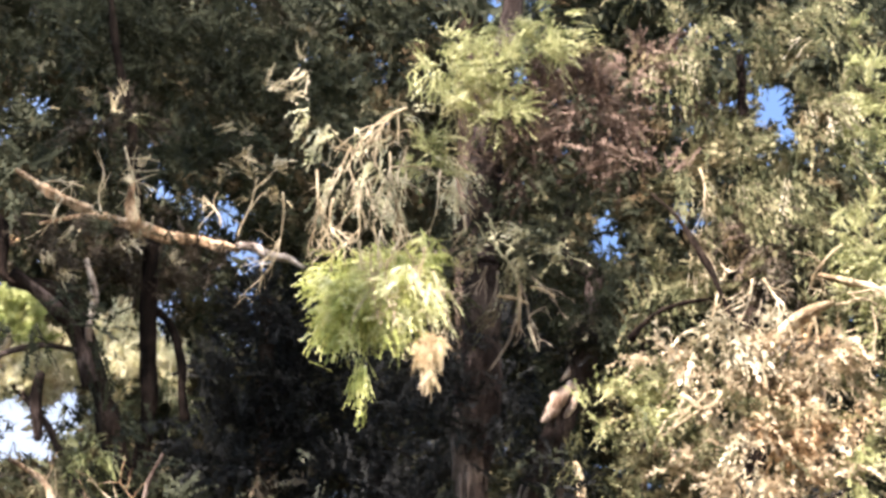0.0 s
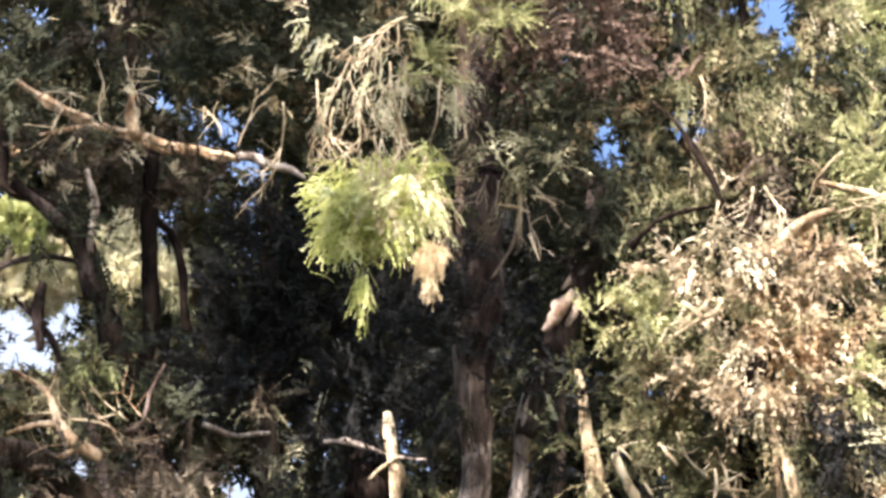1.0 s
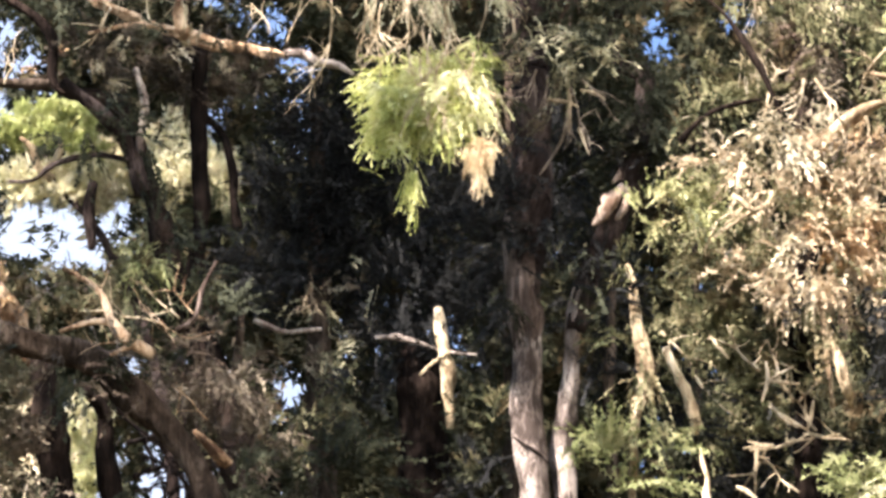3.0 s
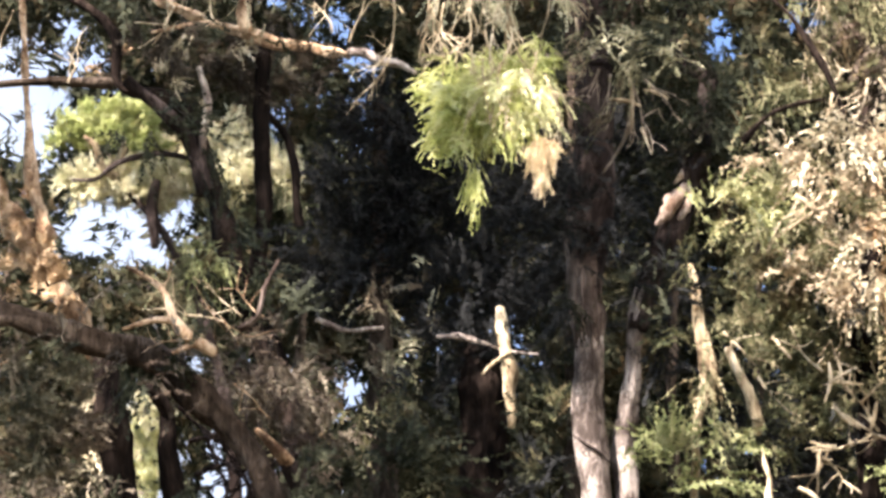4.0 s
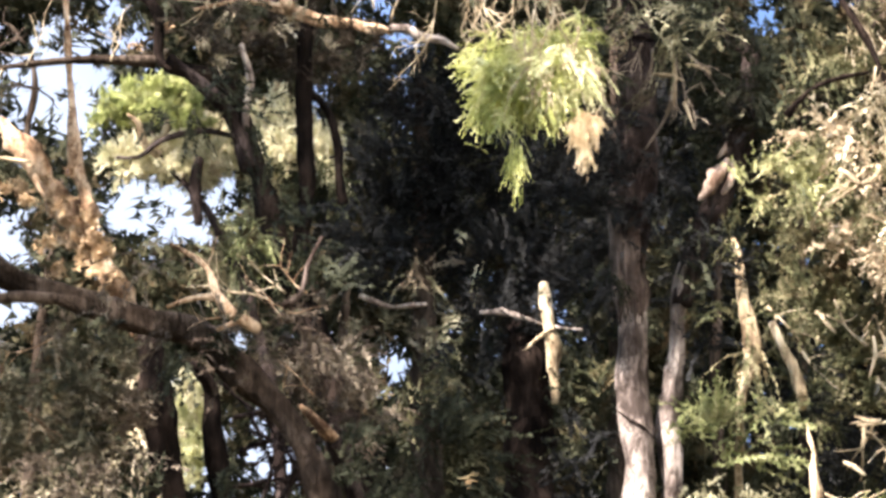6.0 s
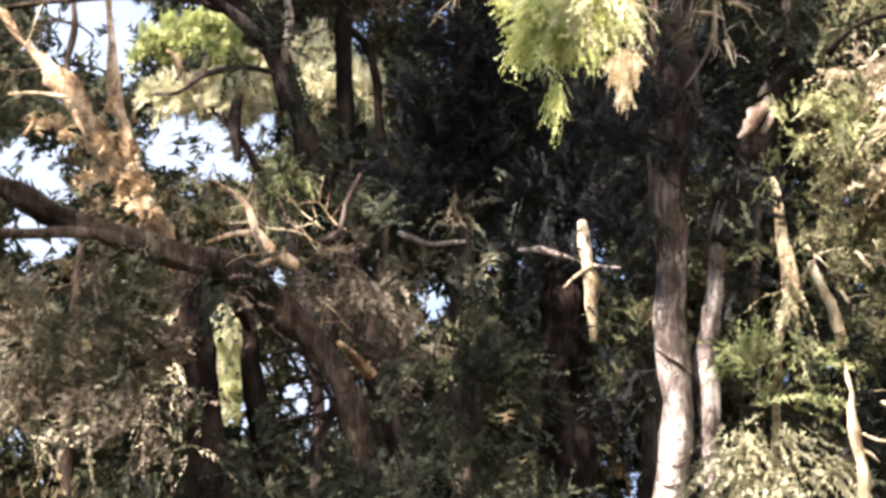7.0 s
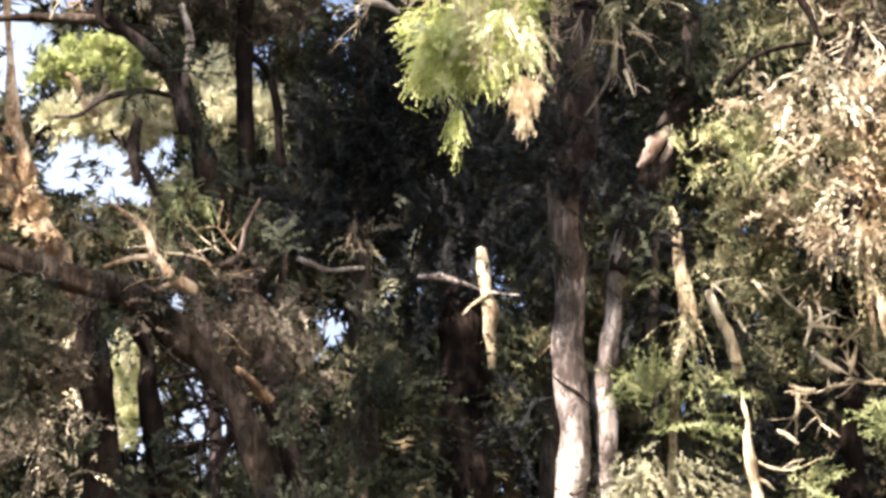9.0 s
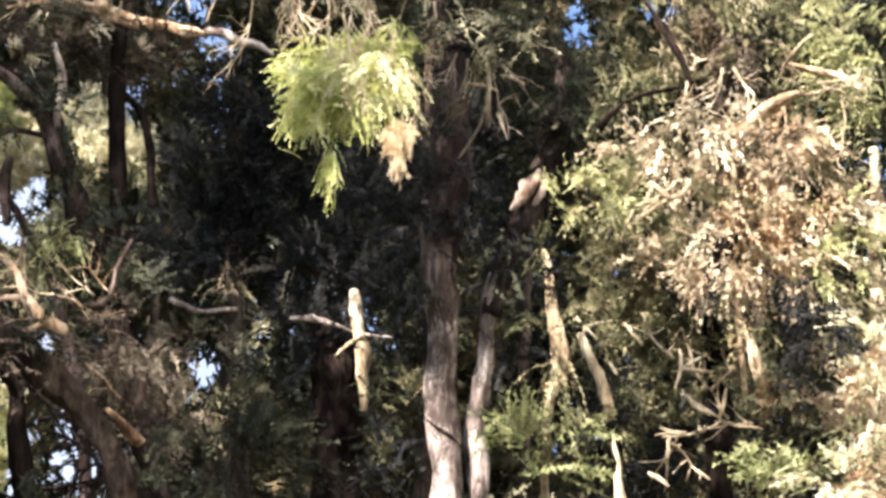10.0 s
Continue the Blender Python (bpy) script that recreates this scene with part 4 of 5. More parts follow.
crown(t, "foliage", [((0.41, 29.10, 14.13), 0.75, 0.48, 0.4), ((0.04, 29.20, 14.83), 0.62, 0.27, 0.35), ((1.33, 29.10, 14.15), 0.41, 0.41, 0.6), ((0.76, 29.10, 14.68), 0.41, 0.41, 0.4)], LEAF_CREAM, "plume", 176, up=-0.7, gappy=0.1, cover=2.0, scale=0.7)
twigs(t, "twig_spray", [((0.90, 29.00, 14.95), (-1, -0.1, -0.35)), ((0.90, 29.00, 14.95), (-0.9, -0.1, -0.5)), ((0.76, 29.00, 14.87), (-0.5, -0.1, -0.8)), ((0.68, 28.80, 14.24), (-0.3, 0, -1)), ((0.68, 28.80, 14.00), (0.3, 0, -1)), ((0.76, 28.80, 13.62), (0, 0, -1)),
      ((0.40, 28.90, 14.04), (-0.4, 0, -1)), ((0.19, 28.90, 14.35), (-0.4, 0, -1)), ((-0.23, 29.00, 14.07), (-0.2, 0, -1)), ((1.04, 28.80, 13.10), (0.3, 0, -1)), ((0.48, 28.80, 13.24), (0, 0, -1)), ((1.32, 28.90, 14.06), (0, 0, -1)), ((-0.65, 29.00, 13.76), (0.2, 0, -1)),
      ((1.60, 28.90, 13.45), (0, 0, -1)), ((-0.02, 28.90, 13.65), (-0.3, 0, -1)), ((0.47, 28.90, 14.59), (-0.7, -0.1, -0.6)), ((0.89, 28.80, 14.32), (0.1, 0, -1)), ((0.33, 28.80, 13.69), (-0.1, 0, -1))], TWIG_PALE, 85, 0.7, 0.017, 4, 3, 0.9, 0.55, "fan of bleached dead twigs")
twigs(t, "twig_spray", [((2.05, 29.30, 12.86), (0, 0, -1)), ((2.33, 29.30, 12.71), (0.3, 0, -0.8)), ((2.47, 29.30, 12.79), (0.6, 0, -0.6)), ((1.91, 29.30, 12.93), (-0.3, 0, -1)), ((2.34, 29.40, 12.79), (0, 0, -1))],
      TWIG_GREY, 86, 0.5, 0.018, 3, 3, 0.9, 0.6)

# ---- shaded cypress with the pale stem ----
t = thing("shaded_cypress", stand(0.56, 32.0), "cypress with a dark trunk beside a pale broken stem", "cypress tree")
limb(t, "trunk", [(0.56, 32.00, -0.1), (0.53, 32.00, 7.41), (0.53, 32.00, 8.32), (0.52, 32.00, 9.15), (0.48, 32.00, 9.72), (0.45, 32.20, 10.11)], [0.4, 0.34, 0.33, 0.32, 0.3, 0.2], BARK_DEEP_SHADE, 20, 18, 0.08)
limb(t, "stem", [(0.85, 31.60, 8.86), (0.85, 31.60, 9.12), (0.83, 31.55, 9.40), (0.81, 31.50, 9.64), (0.78, 31.50, 9.89), (0.75, 31.50, 10.16), (0.72, 31.50, 10.46)], [0.045, 0.065, 0.082, 0.09, 0.085, 0.082, 0.06], BARK_PALE, 21, 14, 0.12, step=0.07)
limb(t, "limb", [(-0.10, 31.40, 10.03), (0.19, 31.40, 10.02), (0.41, 31.45, 9.97), (0.63, 31.50, 9.91), (0.92, 31.45, 9.83), (1.21, 31.40, 9.80)], [0.02, 0.05, 0.06, 0.04, 0.03, 0.01], BARK_ASH, 22, rough=0.3)
limb(t, "limb", [(0.47, 31.40, 9.53), (0.62, 31.40, 9.68), (0.84, 31.40, 9.83)], [0.015, 0.03], BARK_PALE, 23)
limb(t, "limb", [(-1.68, 31.40, 10.26), (-1.35, 31.40, 10.13), (-0.80, 31.40, 10.15)], [0.03, 0.04, 0.015], BARK_GREY, 24, rough=0.2)
crown(t, "foliage", [((-0.84, 30.50, 7.94), 1.00, 0.72), ((-1.54, 30.50, 7.30), 1.08, 0.57), ((-0.36, 31.00, 8.55), 0.51, 0.51, 0.8), ((-0.31, 30.30, 6.46), 1.21, 0.50), ((0.88, 30.60, 6.38), 0.50, 0.22, 0.8), ((1.28, 31.80, 8.80), 0.37, 1.05, 1.1), ((0.04, 32.40, 9.25), 0.30, 0.84), ((1.28, 32.40, 9.86), 0.38, 0.61)], LEAF_SHADE_GREEN, "feather", 87, gappy=0.1, scale=1.3)
crown(t, "foliage", [((1.33, 31.50, 8.66), 0.30, 0.89, 0.35), ((-0.89, 32.00, 9.23), 0.45, 0.30, 0.6), ((-1.16, 31.50, 8.89), 0.59, 0.37, 0.6)], LEAF_OLIVE, "broad", 88, gappy=0.2)

crown(t, "foliage", [((1.16, 31.00, 7.89), 0.29, 0.66), ((-0.36, 31.20, 9.04), 0.44, 0.44, 0.6)], LEAF_SHADE_BLACK, "feather", 178, gappy=0.12)

# ---- bright bough ----
t = thing("cypress_bough", (0.53, 29.00, 12.81), "sunlit yellow-green cypress bough with fine feathery sprays", "foliage")
limb(t, "branch", [(1.61, 29.60, 13.27), (1.10, 29.30, 13.00), (0.60, 29.00, 12.58), (0.18, 28.90, 12.18)], [0.06, 0.045, 0.03, 0.015], BARK_RED, 89)
crown(t, "foliage", [((0.44, 28.80, 12.40), 0.60, 0.46, 1.3), ((0.08, 29.10, 12.73), 0.33, 0.29), ((0.87, 28.30, 12.21), 0.43, 0.48, 1.3), ((0.68, 28.10, 11.74), 0.40, 0.26), ((0.24, 28.40, 11.95), 0.32, 0.28, 1.2), ((0.20, 28.50, 12.12), 0.30, 0.36, 1.2), ((0.70, 28.60, 12.60), 0.55, 0.25, 1.0), ((1.14, 28.50, 12.61), 0.27, 0.34, 0.8), ((0.04, 28.80, 11.36), 0.04, 0.03, 1.5)],
      LEAF_FRESH, "plume", 25, up=-0.35, lean=(-0.25, 0, 0), gappy=0.0, cover=4.5, deep=0.6, scale=0.6)
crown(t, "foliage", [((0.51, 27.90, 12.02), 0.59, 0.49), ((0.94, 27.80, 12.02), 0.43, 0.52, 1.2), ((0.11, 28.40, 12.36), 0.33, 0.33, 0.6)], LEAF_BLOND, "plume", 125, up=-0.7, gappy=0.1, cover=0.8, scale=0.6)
crown(t, "foliage", [((0.32, 28.20, 11.09), 0.05, 0.30, 2.0)], LEAF_FRESH, "plume", 126, up=-3.0, gappy=0.0, cover=4.0, scale=0.45)
crown(t, "dry_tip", [((1.12, 27.90, 11.43), 0.20, 0.10, 1.5), ((1.12, 27.90, 11.26), 0.12, 0.09, 2), ((1.14, 27.90, 11.08), 0.04, 0.10, 2.4)], LEAF_FAWN, "hanging", 90, up=-1.2, gappy=0.0, scale=0.26, cover=7.0, label="dry tan foliage at the tip")
twigs(t, "twig_spray", [((1.18, 27.90, 12.31), (0.2, 0, -1)), ((0.98, 27.90, 12.38), (0, 0, -1)), ((1.28, 27.90, 12.10), (0.1, 0, -1)), ((0.64, 27.90, 12.45), (-0.1, 0, -1)), ((0.44, 27.90, 12.53), (0.1, 0, -1)), ((0.55, 27.90, 12.83), (-0.05, 0, -1)), ((0.78, 27.90, 12.91), (0.1, 0, -1)), ((1.08, 27.90, 12.62), (0.1, 0, -1)), ((0.31, 27.90, 12.69), (-0.2, 0, -1))], TWIG_PALE, 91, 0.55, 0.013, 3, 4, 0.8, 0.5)

# ---- sunlit forked pine ----
t = thing("sunlit_pine", stand(-4.28, 33.0), "sunlit forked pine with orange flaking bark", "pine tree")
limb(t, "trunk", [(-4.28, 33.60, -0.1), (-4.38, 33.60, 7.71), (-4.47, 33.60, 8.98), (-4.56, 33.50, 9.75), (-4.83, 33.30, 10.35), (-5.18, 33.00, 10.97), (-5.49, 33.00, 11.49), (-5.85, 33.00, 12.01), (-6.22, 33.00, 12.48), (-6.63, 33.00, 12.94), (-6.97, 33.00, 13.34), (-7.27, 33.00, 13.74), (-7.79, 33.00, 14.32)], [0.15, 0.12, 0.12, 0.13, 0.13, 0.14, 0.15, 0.16, 0.15, 0.13, 0.1, 0.08, 0.05], BARK_PINE, 26, 16, rough=0.28)
limb(t, "stem", [(-5.49, 32.90, 11.77), (-5.60, 32.90, 12.18), (-5.73, 32.90, 12.63), (-5.76, 32.90, 13.09), (-5.84, 32.90, 13.76), (-5.93, 32.90, 14.69), (-6.04, 32.90, 15.98)], [0.1, 0.1, 0.088, 0.062, 0.05, 0.045, 0.03], BARK_PINE, 27, rough=0.22)
limb(t, "limb", [(-6.16, 33.10, 12.50), (-6.45, 33.20, 13.12), (-6.37, 33.20, 13.79), (-6.46, 33.20, 14.30)], [0.07, 0.05, 0.045, 0.03], BARK_DARK, 92)
limb(t, "limb", [(-6.31, 32.80, 12.57), (-6.76, 32.70, 12.60), (-7.13, 32.60, 12.55)], [0.035, 0.03, 0.02], BARK_PALE, 93)
limb(t, "limb", [(-4.12, 34.00, 12.03), (-4.18, 34.00, 12.70), (-4.12, 34.00, 13.04)], [0.07, 0.09, 0.06], BARK_SHADED, 94)
crown(t, "foliage", [((-5.52, 32.60, 11.36), 0.38, 0.38, 0.8), ((-6.56, 33.40, 12.27), 0.47, 0.24, 0.5), ((-7.10, 33.50, 14.60), 0.39, 0.32, 0.4), ((-5.12, 33.30, 14.59), 0.55, 0.31, 0.4), ((-5.97, 33.00, 11.24), 0.39, 0.23, 0.6), ((-5.52, 32.60, 11.40), 0.31, 0.35, 1.1), ((-6.61, 33.40, 12.38), 0.31, 0.24, 0.5), ((-5.92, 32.50, 11.98), 0.34, 0.34, 0.6), ((-6.44, 32.60, 12.79), 0.27, 0.31, 0.4), ((-5.22, 32.50, 10.93), 0.27, 0.38, 0.8), ((-5.67, 32.50, 12.38), 0.19, 0.31, 0.5)], LEAF_PEACH, "needle", 95, gappy=0.2, scale=0.75)
crown(t, "foliage", [((-6.46, 33.80, 12.06), 0.72, 0.40, 0.5), ((-4.40, 34.00, 11.86), 0.48, 0.32, 0.6), ((-7.33, 34.00, 14.01), 0.48, 0.64, 0.5), ((-5.90, 34.00, 13.26), 0.24, 0.20, 0.4), ((-6.10, 33.30, 12.87), 0.14, 0.20, 1.2), ((-5.47, 33.30, 12.46), 0.12, 0.18, 1.0), ((-6.45, 34.00, 14.61), 0.48, 0.40, 0.3), ((-6.17, 33.80, 12.72), 0.36, 0.28, 1.2), ((-5.80, 33.90, 12.97), 0.20, 0.32), ((-7.29, 33.60, 12.53), 0.36, 0.28, 0.8), ((-7.43, 33.90, 13.91), 0.24, 0.56, 0.7), ((-6.66, 33.80, 11.93), 0.48, 0.24, 0.8)], LEAF_SHADE_GREEN, "needle", 96, gappy=0.2, scale=0.5, cover=3.0)
twigs(t, "twig_spray", [((-6.05, 32.90, 13.51), (-0.5, 0, 0.4)), ((-6.76, 32.90, 13.35), (-0.6, 0, 0.2)), ((-6.74, 32.90, 13.02), (-0.8, 0, -0.2)), ((-7.04, 32.90, 14.19), (0.4, 0, 0.5)), ((-6.49, 32.90, 14.36), (-0.4, 0, 0.5)), ((-4.97, 32.90, 14.26), (0.5, 0, 0.5))], BARK_DARK, 97, 0.6, 0.018, 2, 5, 0.1)

# ---- umbrella pine, set nearer and smaller to fit the camera's view ----
t = thing("umbrella_pine", stand(-3.70, 35.2), "umbrella pine with a bright yellow-green crown, sized to fit the view", "pine tree")
limb(t, "trunk", [(-3.70, 35.2, -0.1), (-3.71, 35.20, 11.79), (-4.15, 35.20, 12.65), (-4.75, 35.20, 13.36), (-5.02, 35.20, 13.89)], [0.12, 0.07, 0.05, 0.04, 0.03], BARK_SHADED, 98)
limb(t, "limb", [(-4.80, 34.60, 13.29), (-4.98, 34.40, 13.40), (-5.06, 34.30, 13.66), (-5.23, 34.30, 13.80)], [0.06, 0.06, 0.05, 0.02], BARK_PALE, 99, rough=0.2)
limb(t, "limb", [(-4.93, 34.60, 13.38), (-4.70, 34.40, 13.52), (-4.65, 34.30, 13.75)], [0.05, 0.045, 0.02], BARK_PALE, 100, rough=0.2)
crown(t, "foliage", [((-5.12, 35.20, 14.32), 0.58, 0.30), ((-4.66, 35.20, 14.33), 0.37, 0.30), ((-5.62, 35.20, 14.14), 0.35, 0.22), ((-4.35, 35.20, 14.11), 0.20, 0.28), ((-5.82, 35.20, 13.97), 0.18, 0.13), ((-4.91, 35.00, 13.94), 0.58, 0.18, 0.6)], LEAF_PINE, "needle", 101, gappy=0.0, up=0.5, lean=(0.35, 0, 0.3), scale=0.7, cover=8.0, open_sky=False)
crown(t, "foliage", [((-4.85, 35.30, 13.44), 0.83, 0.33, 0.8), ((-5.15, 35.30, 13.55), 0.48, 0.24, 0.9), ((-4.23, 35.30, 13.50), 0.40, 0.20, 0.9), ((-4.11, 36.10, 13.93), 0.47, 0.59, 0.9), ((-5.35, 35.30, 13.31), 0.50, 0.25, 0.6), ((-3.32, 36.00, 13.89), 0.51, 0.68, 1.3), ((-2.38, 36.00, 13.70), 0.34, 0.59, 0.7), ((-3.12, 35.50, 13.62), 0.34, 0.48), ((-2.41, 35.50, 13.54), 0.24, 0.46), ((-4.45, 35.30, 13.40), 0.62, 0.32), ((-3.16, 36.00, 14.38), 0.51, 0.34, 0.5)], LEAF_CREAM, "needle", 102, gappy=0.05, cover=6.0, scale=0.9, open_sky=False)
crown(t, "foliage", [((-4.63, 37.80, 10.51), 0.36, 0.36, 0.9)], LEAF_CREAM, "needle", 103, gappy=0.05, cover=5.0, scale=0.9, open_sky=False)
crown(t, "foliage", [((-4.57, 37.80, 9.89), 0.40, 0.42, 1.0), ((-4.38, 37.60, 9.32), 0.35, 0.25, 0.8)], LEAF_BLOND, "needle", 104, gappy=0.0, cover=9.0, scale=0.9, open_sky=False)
crown(t, "foliage", [((-4.39, 37.00, 9.32), 0.40, 0.22, 0.8)], LEAF_SHADE_GREEN, "needle", 195, gappy=0.15, scale=0.9)

# ---- young stems ----
t = thing("young_cypress", stand(3.07, 29.8), "thin pale cypress stems among dry foliage", "cypress tree")
limb(t, "stem", [(3.50, 32.50, -0.1), (3.27, 32.50, 8.11), (3.20, 31.30, 8.68), (3.11, 29.80, 8.69), (3.19, 29.80, 8.94), (3.23, 29.80, 9.18), (3.19, 29.80, 9.48), (3.11, 29.80, 9.91), (3.06, 29.80, 10.39), (3.02, 29.80, 10.55)], [0.08, 0.06, 0.05, 0.055, 0.075, 0.105, 0.1, 0.085, 0.075, 0.03], BARK_PALE, 28, rough=0.16)
limb(t, "stem", [(3.80, 27.90, -0.1), (3.82, 27.90, 5.69), (3.77, 27.90, 6.32), (3.73, 27.90, 6.77), (3.69, 27.90, 7.03), (3.66, 27.90, 7.29), (3.67, 27.92, 7.47), (3.63, 27.95, 7.62), (3.62, 28.00, 7.81)], [0.1, 0.074, 0.07, 0.068, 0.06, 0.05, 0.026, 0.03, 0.01], BARK_PALE, 30, 14, 0.2, step=0.08)
limb(t, "limb", [(3.72, 29.00, 8.23), (3.68, 28.90, 8.33), (3.60, 28.80, 8.59), (3.51, 28.80, 8.81), (3.42, 28.80, 9.04), (3.36, 28.90, 9.23)], [0.03, 0.05, 0.042, 0.046, 0.036, 0.018], BARK_PALE, 29, rough=0.3, step=0.08)
limb(t, "stem", [(5.08, 28.40, 9.96), (5.12, 28.30, 9.59), (5.17, 28.30, 9.31), (5.25, 28.30, 9.07), (5.31, 28.30, 8.87), (5.36, 28.30, 8.64), (5.49, 28.60, 8.43)], [0.03, 0.04, 0.045, 0.06, 0.06, 0.05, 0.02], BARK_PALE, 31, rough=0.25, step=0.08)
limb(t, "stem", [(3.04, 29.80, 8.34), (3.09, 29.80, 8.83)], [0.04, 0.05], BARK_PALE, 104, rough=0.25)
limb(t, "limb", [(4.60, 29.20, 9.13), (4.62, 29.20, 8.90), (4.53, 29.20, 8.64)], [0.014, 0.022, 0.01], TWIG_PALE, 220, 8, 0.2)
limb(t, "limb", [(4.62, 29.20, 8.89), (4.79, 29.20, 8.87), (5.00, 29.20, 8.86)], [0.014, 0.022, 0.01], TWIG_PALE, 221, 8, 0.2)
limb(t, "limb", [(4.62, 29.20, 8.91), (4.78, 29.20, 8.99), (4.93, 29.20, 9.08)], [0.014, 0.022, 0.01], TWIG_PALE, 222, 8, 0.2)
limb(t, "limb", [(4.61, 29.20, 8.58), (4.84, 29.20, 8.43), (5.06, 29.20, 8.29)], [0.014, 0.022, 0.01], TWIG_PALE, 223, 8, 0.2)
limb(t, "limb", [(5.06, 29.20, 8.29), (5.11, 29.20, 8.45), (5.16, 29.20, 8.66)], [0.014, 0.022, 0.01], TWIG_PALE, 224, 8, 0.2)
limb(t, "limb", [(4.33, 29.20, 8.16), (4.49, 29.20, 8.11), (4.65, 29.20, 8.11)], [0.014, 0.022, 0.01], TWIG_PALE, 225, 8, 0.2)
limb(t, "limb", [(4.45, 29.20, 8.10), (4.44, 29.20, 7.97), (4.40, 29.20, 7.82)], [0.014, 0.022, 0.01], TWIG_PALE, 226, 8, 0.2)
limb(t, "limb", [(4.17, 29.20, 7.61), (4.30, 29.20, 7.55), (4.43, 29.20, 7.45)], [0.014, 0.022, 0.01], TWIG_PALE, 227, 8, 0.2)
limb(t, "limb", [(4.75, 29.20, 7.65), (4.84, 29.20, 7.60), (4.92, 29.20, 7.54)], [0.014, 0.022, 0.01], TWIG_PALE, 228, 8, 0.2)
limb(t, "limb", [(5.23, 29.20, 8.19), (5.35, 29.20, 8.23), (5.47, 29.20, 8.23)], [0.014, 0.022, 0.01], TWIG_PALE, 229, 8, 0.2)
limb(t, "limb", [(3.93, 29.20, 9.46), (4.06, 29.20, 9.30), (4.15, 29.20, 9.17)], [0.014, 0.022, 0.01], TWIG_PALE, 230, 8, 0.2)
limb(t, "limb", [(4.26, 29.10, 8.04), (4.46, 29.10, 8.08), (4.66, 29.10, 8.05)], [0.014, 0.023, 0.01], TWIG_PALE, 240, 8, 0.2)
limb(t, "limb", [(4.41, 29.10, 8.00), (4.42, 29.10, 7.89), (4.40, 29.10, 7.77)], [0.014, 0.023, 0.01], TWIG_PALE, 241, 8, 0.2)
limb(t, "limb", [(4.18, 29.10, 7.57), (4.29, 29.10, 7.51), (4.41, 29.10, 7.42)], [0.014, 0.023, 0.01], TWIG_PALE, 242, 8, 0.2)
limb(t, "limb", [(4.43, 29.10, 6.70), (4.61, 29.10, 6.57), (4.79, 29.10, 6.43)], [0.014, 0.023, 0.01], TWIG_PALE, 243, 8, 0.2)
limb(t, "limb", [(3.91, 29.10, 7.01), (4.02, 29.10, 6.96), (4.12, 29.10, 6.87)], [0.014, 0.023, 0.01], TWIG_PALE, 244, 8, 0.2)
limb(t, "limb", [(3.90, 29.10, 6.42), (3.72, 29.10, 6.24), (3.53, 29.10, 6.42)], [0.014, 0.023, 0.01], TWIG_PALE, 245, 8, 0.2)
limb(t, "limb", [(3.96, 29.10, 6.56), (4.09, 29.10, 6.29), (4.33, 29.10, 6.07)], [0.014, 0.023, 0.01], TWIG_PALE, 246, 8, 0.2)
limb(t, "limb", [(4.61, 29.10, 8.61), (4.74, 29.10, 8.42), (4.93, 29.10, 8.30)], [0.014, 0.023, 0.01], TWIG_PALE, 247, 8, 0.2)
limb(t, "limb", [(3.85, 29.10, 6.24), (3.73, 29.10, 6.06), (3.67, 29.10, 5.99)], [0.014, 0.023, 0.01], TWIG_PALE, 248, 8, 0.2)
crown(t, "foliage", [((2.59, 28.40, 7.73), 0.67, 0.33, 1.2), ((3.17, 28.80, 8.11), 0.41, 0.27, 0.7), ((5.78, 28.60, 7.62), 0.61, 0.34), ((5.46, 28.40, 7.37), 0.47, 0.27), ((4.41, 28.60, 6.59), 0.34, 0.40, 0.7), ((2.13, 28.60, 7.69), 0.18, 0.38, 0.7), ((4.43, 28.80, 6.78), 0.22, 0.26, 0.6)], LEAF_LEAFY, "feather", 105, gappy=0.05, scale=1.35, tuft=14)
crown(t, "foliage", [((2.63, 28.30, 7.04), 0.52, 0.22, 1.2), ((2.75, 28.30, 6.68), 0.66, 0.38), ((3.25, 28.40, 6.68), 0.36, 0.36, 0.8), ((2.97, 28.30, 6.07), 0.62, 0.32, 0.8)], LEAF_STRAW, "plume", 106, gappy=0.05, scale=1.0, cover=3.6, tuft=14, up=-0.4, lean=(-0.3, 0, 0))
crown(t, "foliage", [((3.97, 30.40, 10.43), 0.64, 0.79), ((4.24, 30.20, 9.07), 0.57, 0.85), ((3.62, 30.60, 9.90), 0.43, 0.58, 0.7), ((4.63, 30.40, 9.86), 0.79, 0.79), ((5.24, 30.30, 9.26), 0.78, 0.57), ((4.41, 30.20, 10.69), 0.57, 0.50)], LEAF_OLIVE, "broad", 107, gappy=0.2, scale=1.1, tuft=14)
crown(t, "foliage", [((3.74, 29.20, 11.08), 0.56, 0.42, 1.3), ((3.84, 29.60, 11.24), 0.56, 0.49, 0.8)], LEAF_LIME, "feather", 108, gappy=0.15)
crown(t, "foliage", [((6.32, 28.10, 7.36), 0.50, 0.33, 1.4), ((6.72, 28.20, 8.89), 0.27, 0.80, 0.8)], LEAF_CREAM, "feather", 137, gappy=0.1)
crown(t, "foliage", [((6.66, 29.40, 8.49), 0.62, 0.48), ((6.52, 28.70, 7.45), 0.61, 0.41, 1.5), ((6.78, 28.70, 8.47), 0.34, 0.74), ((6.38, 29.80, 8.30), 0.42, 0.28, 0.6)], LEAF_TAN, "broad", 109, gappy=0.15, scale=1.15, tuft=14)
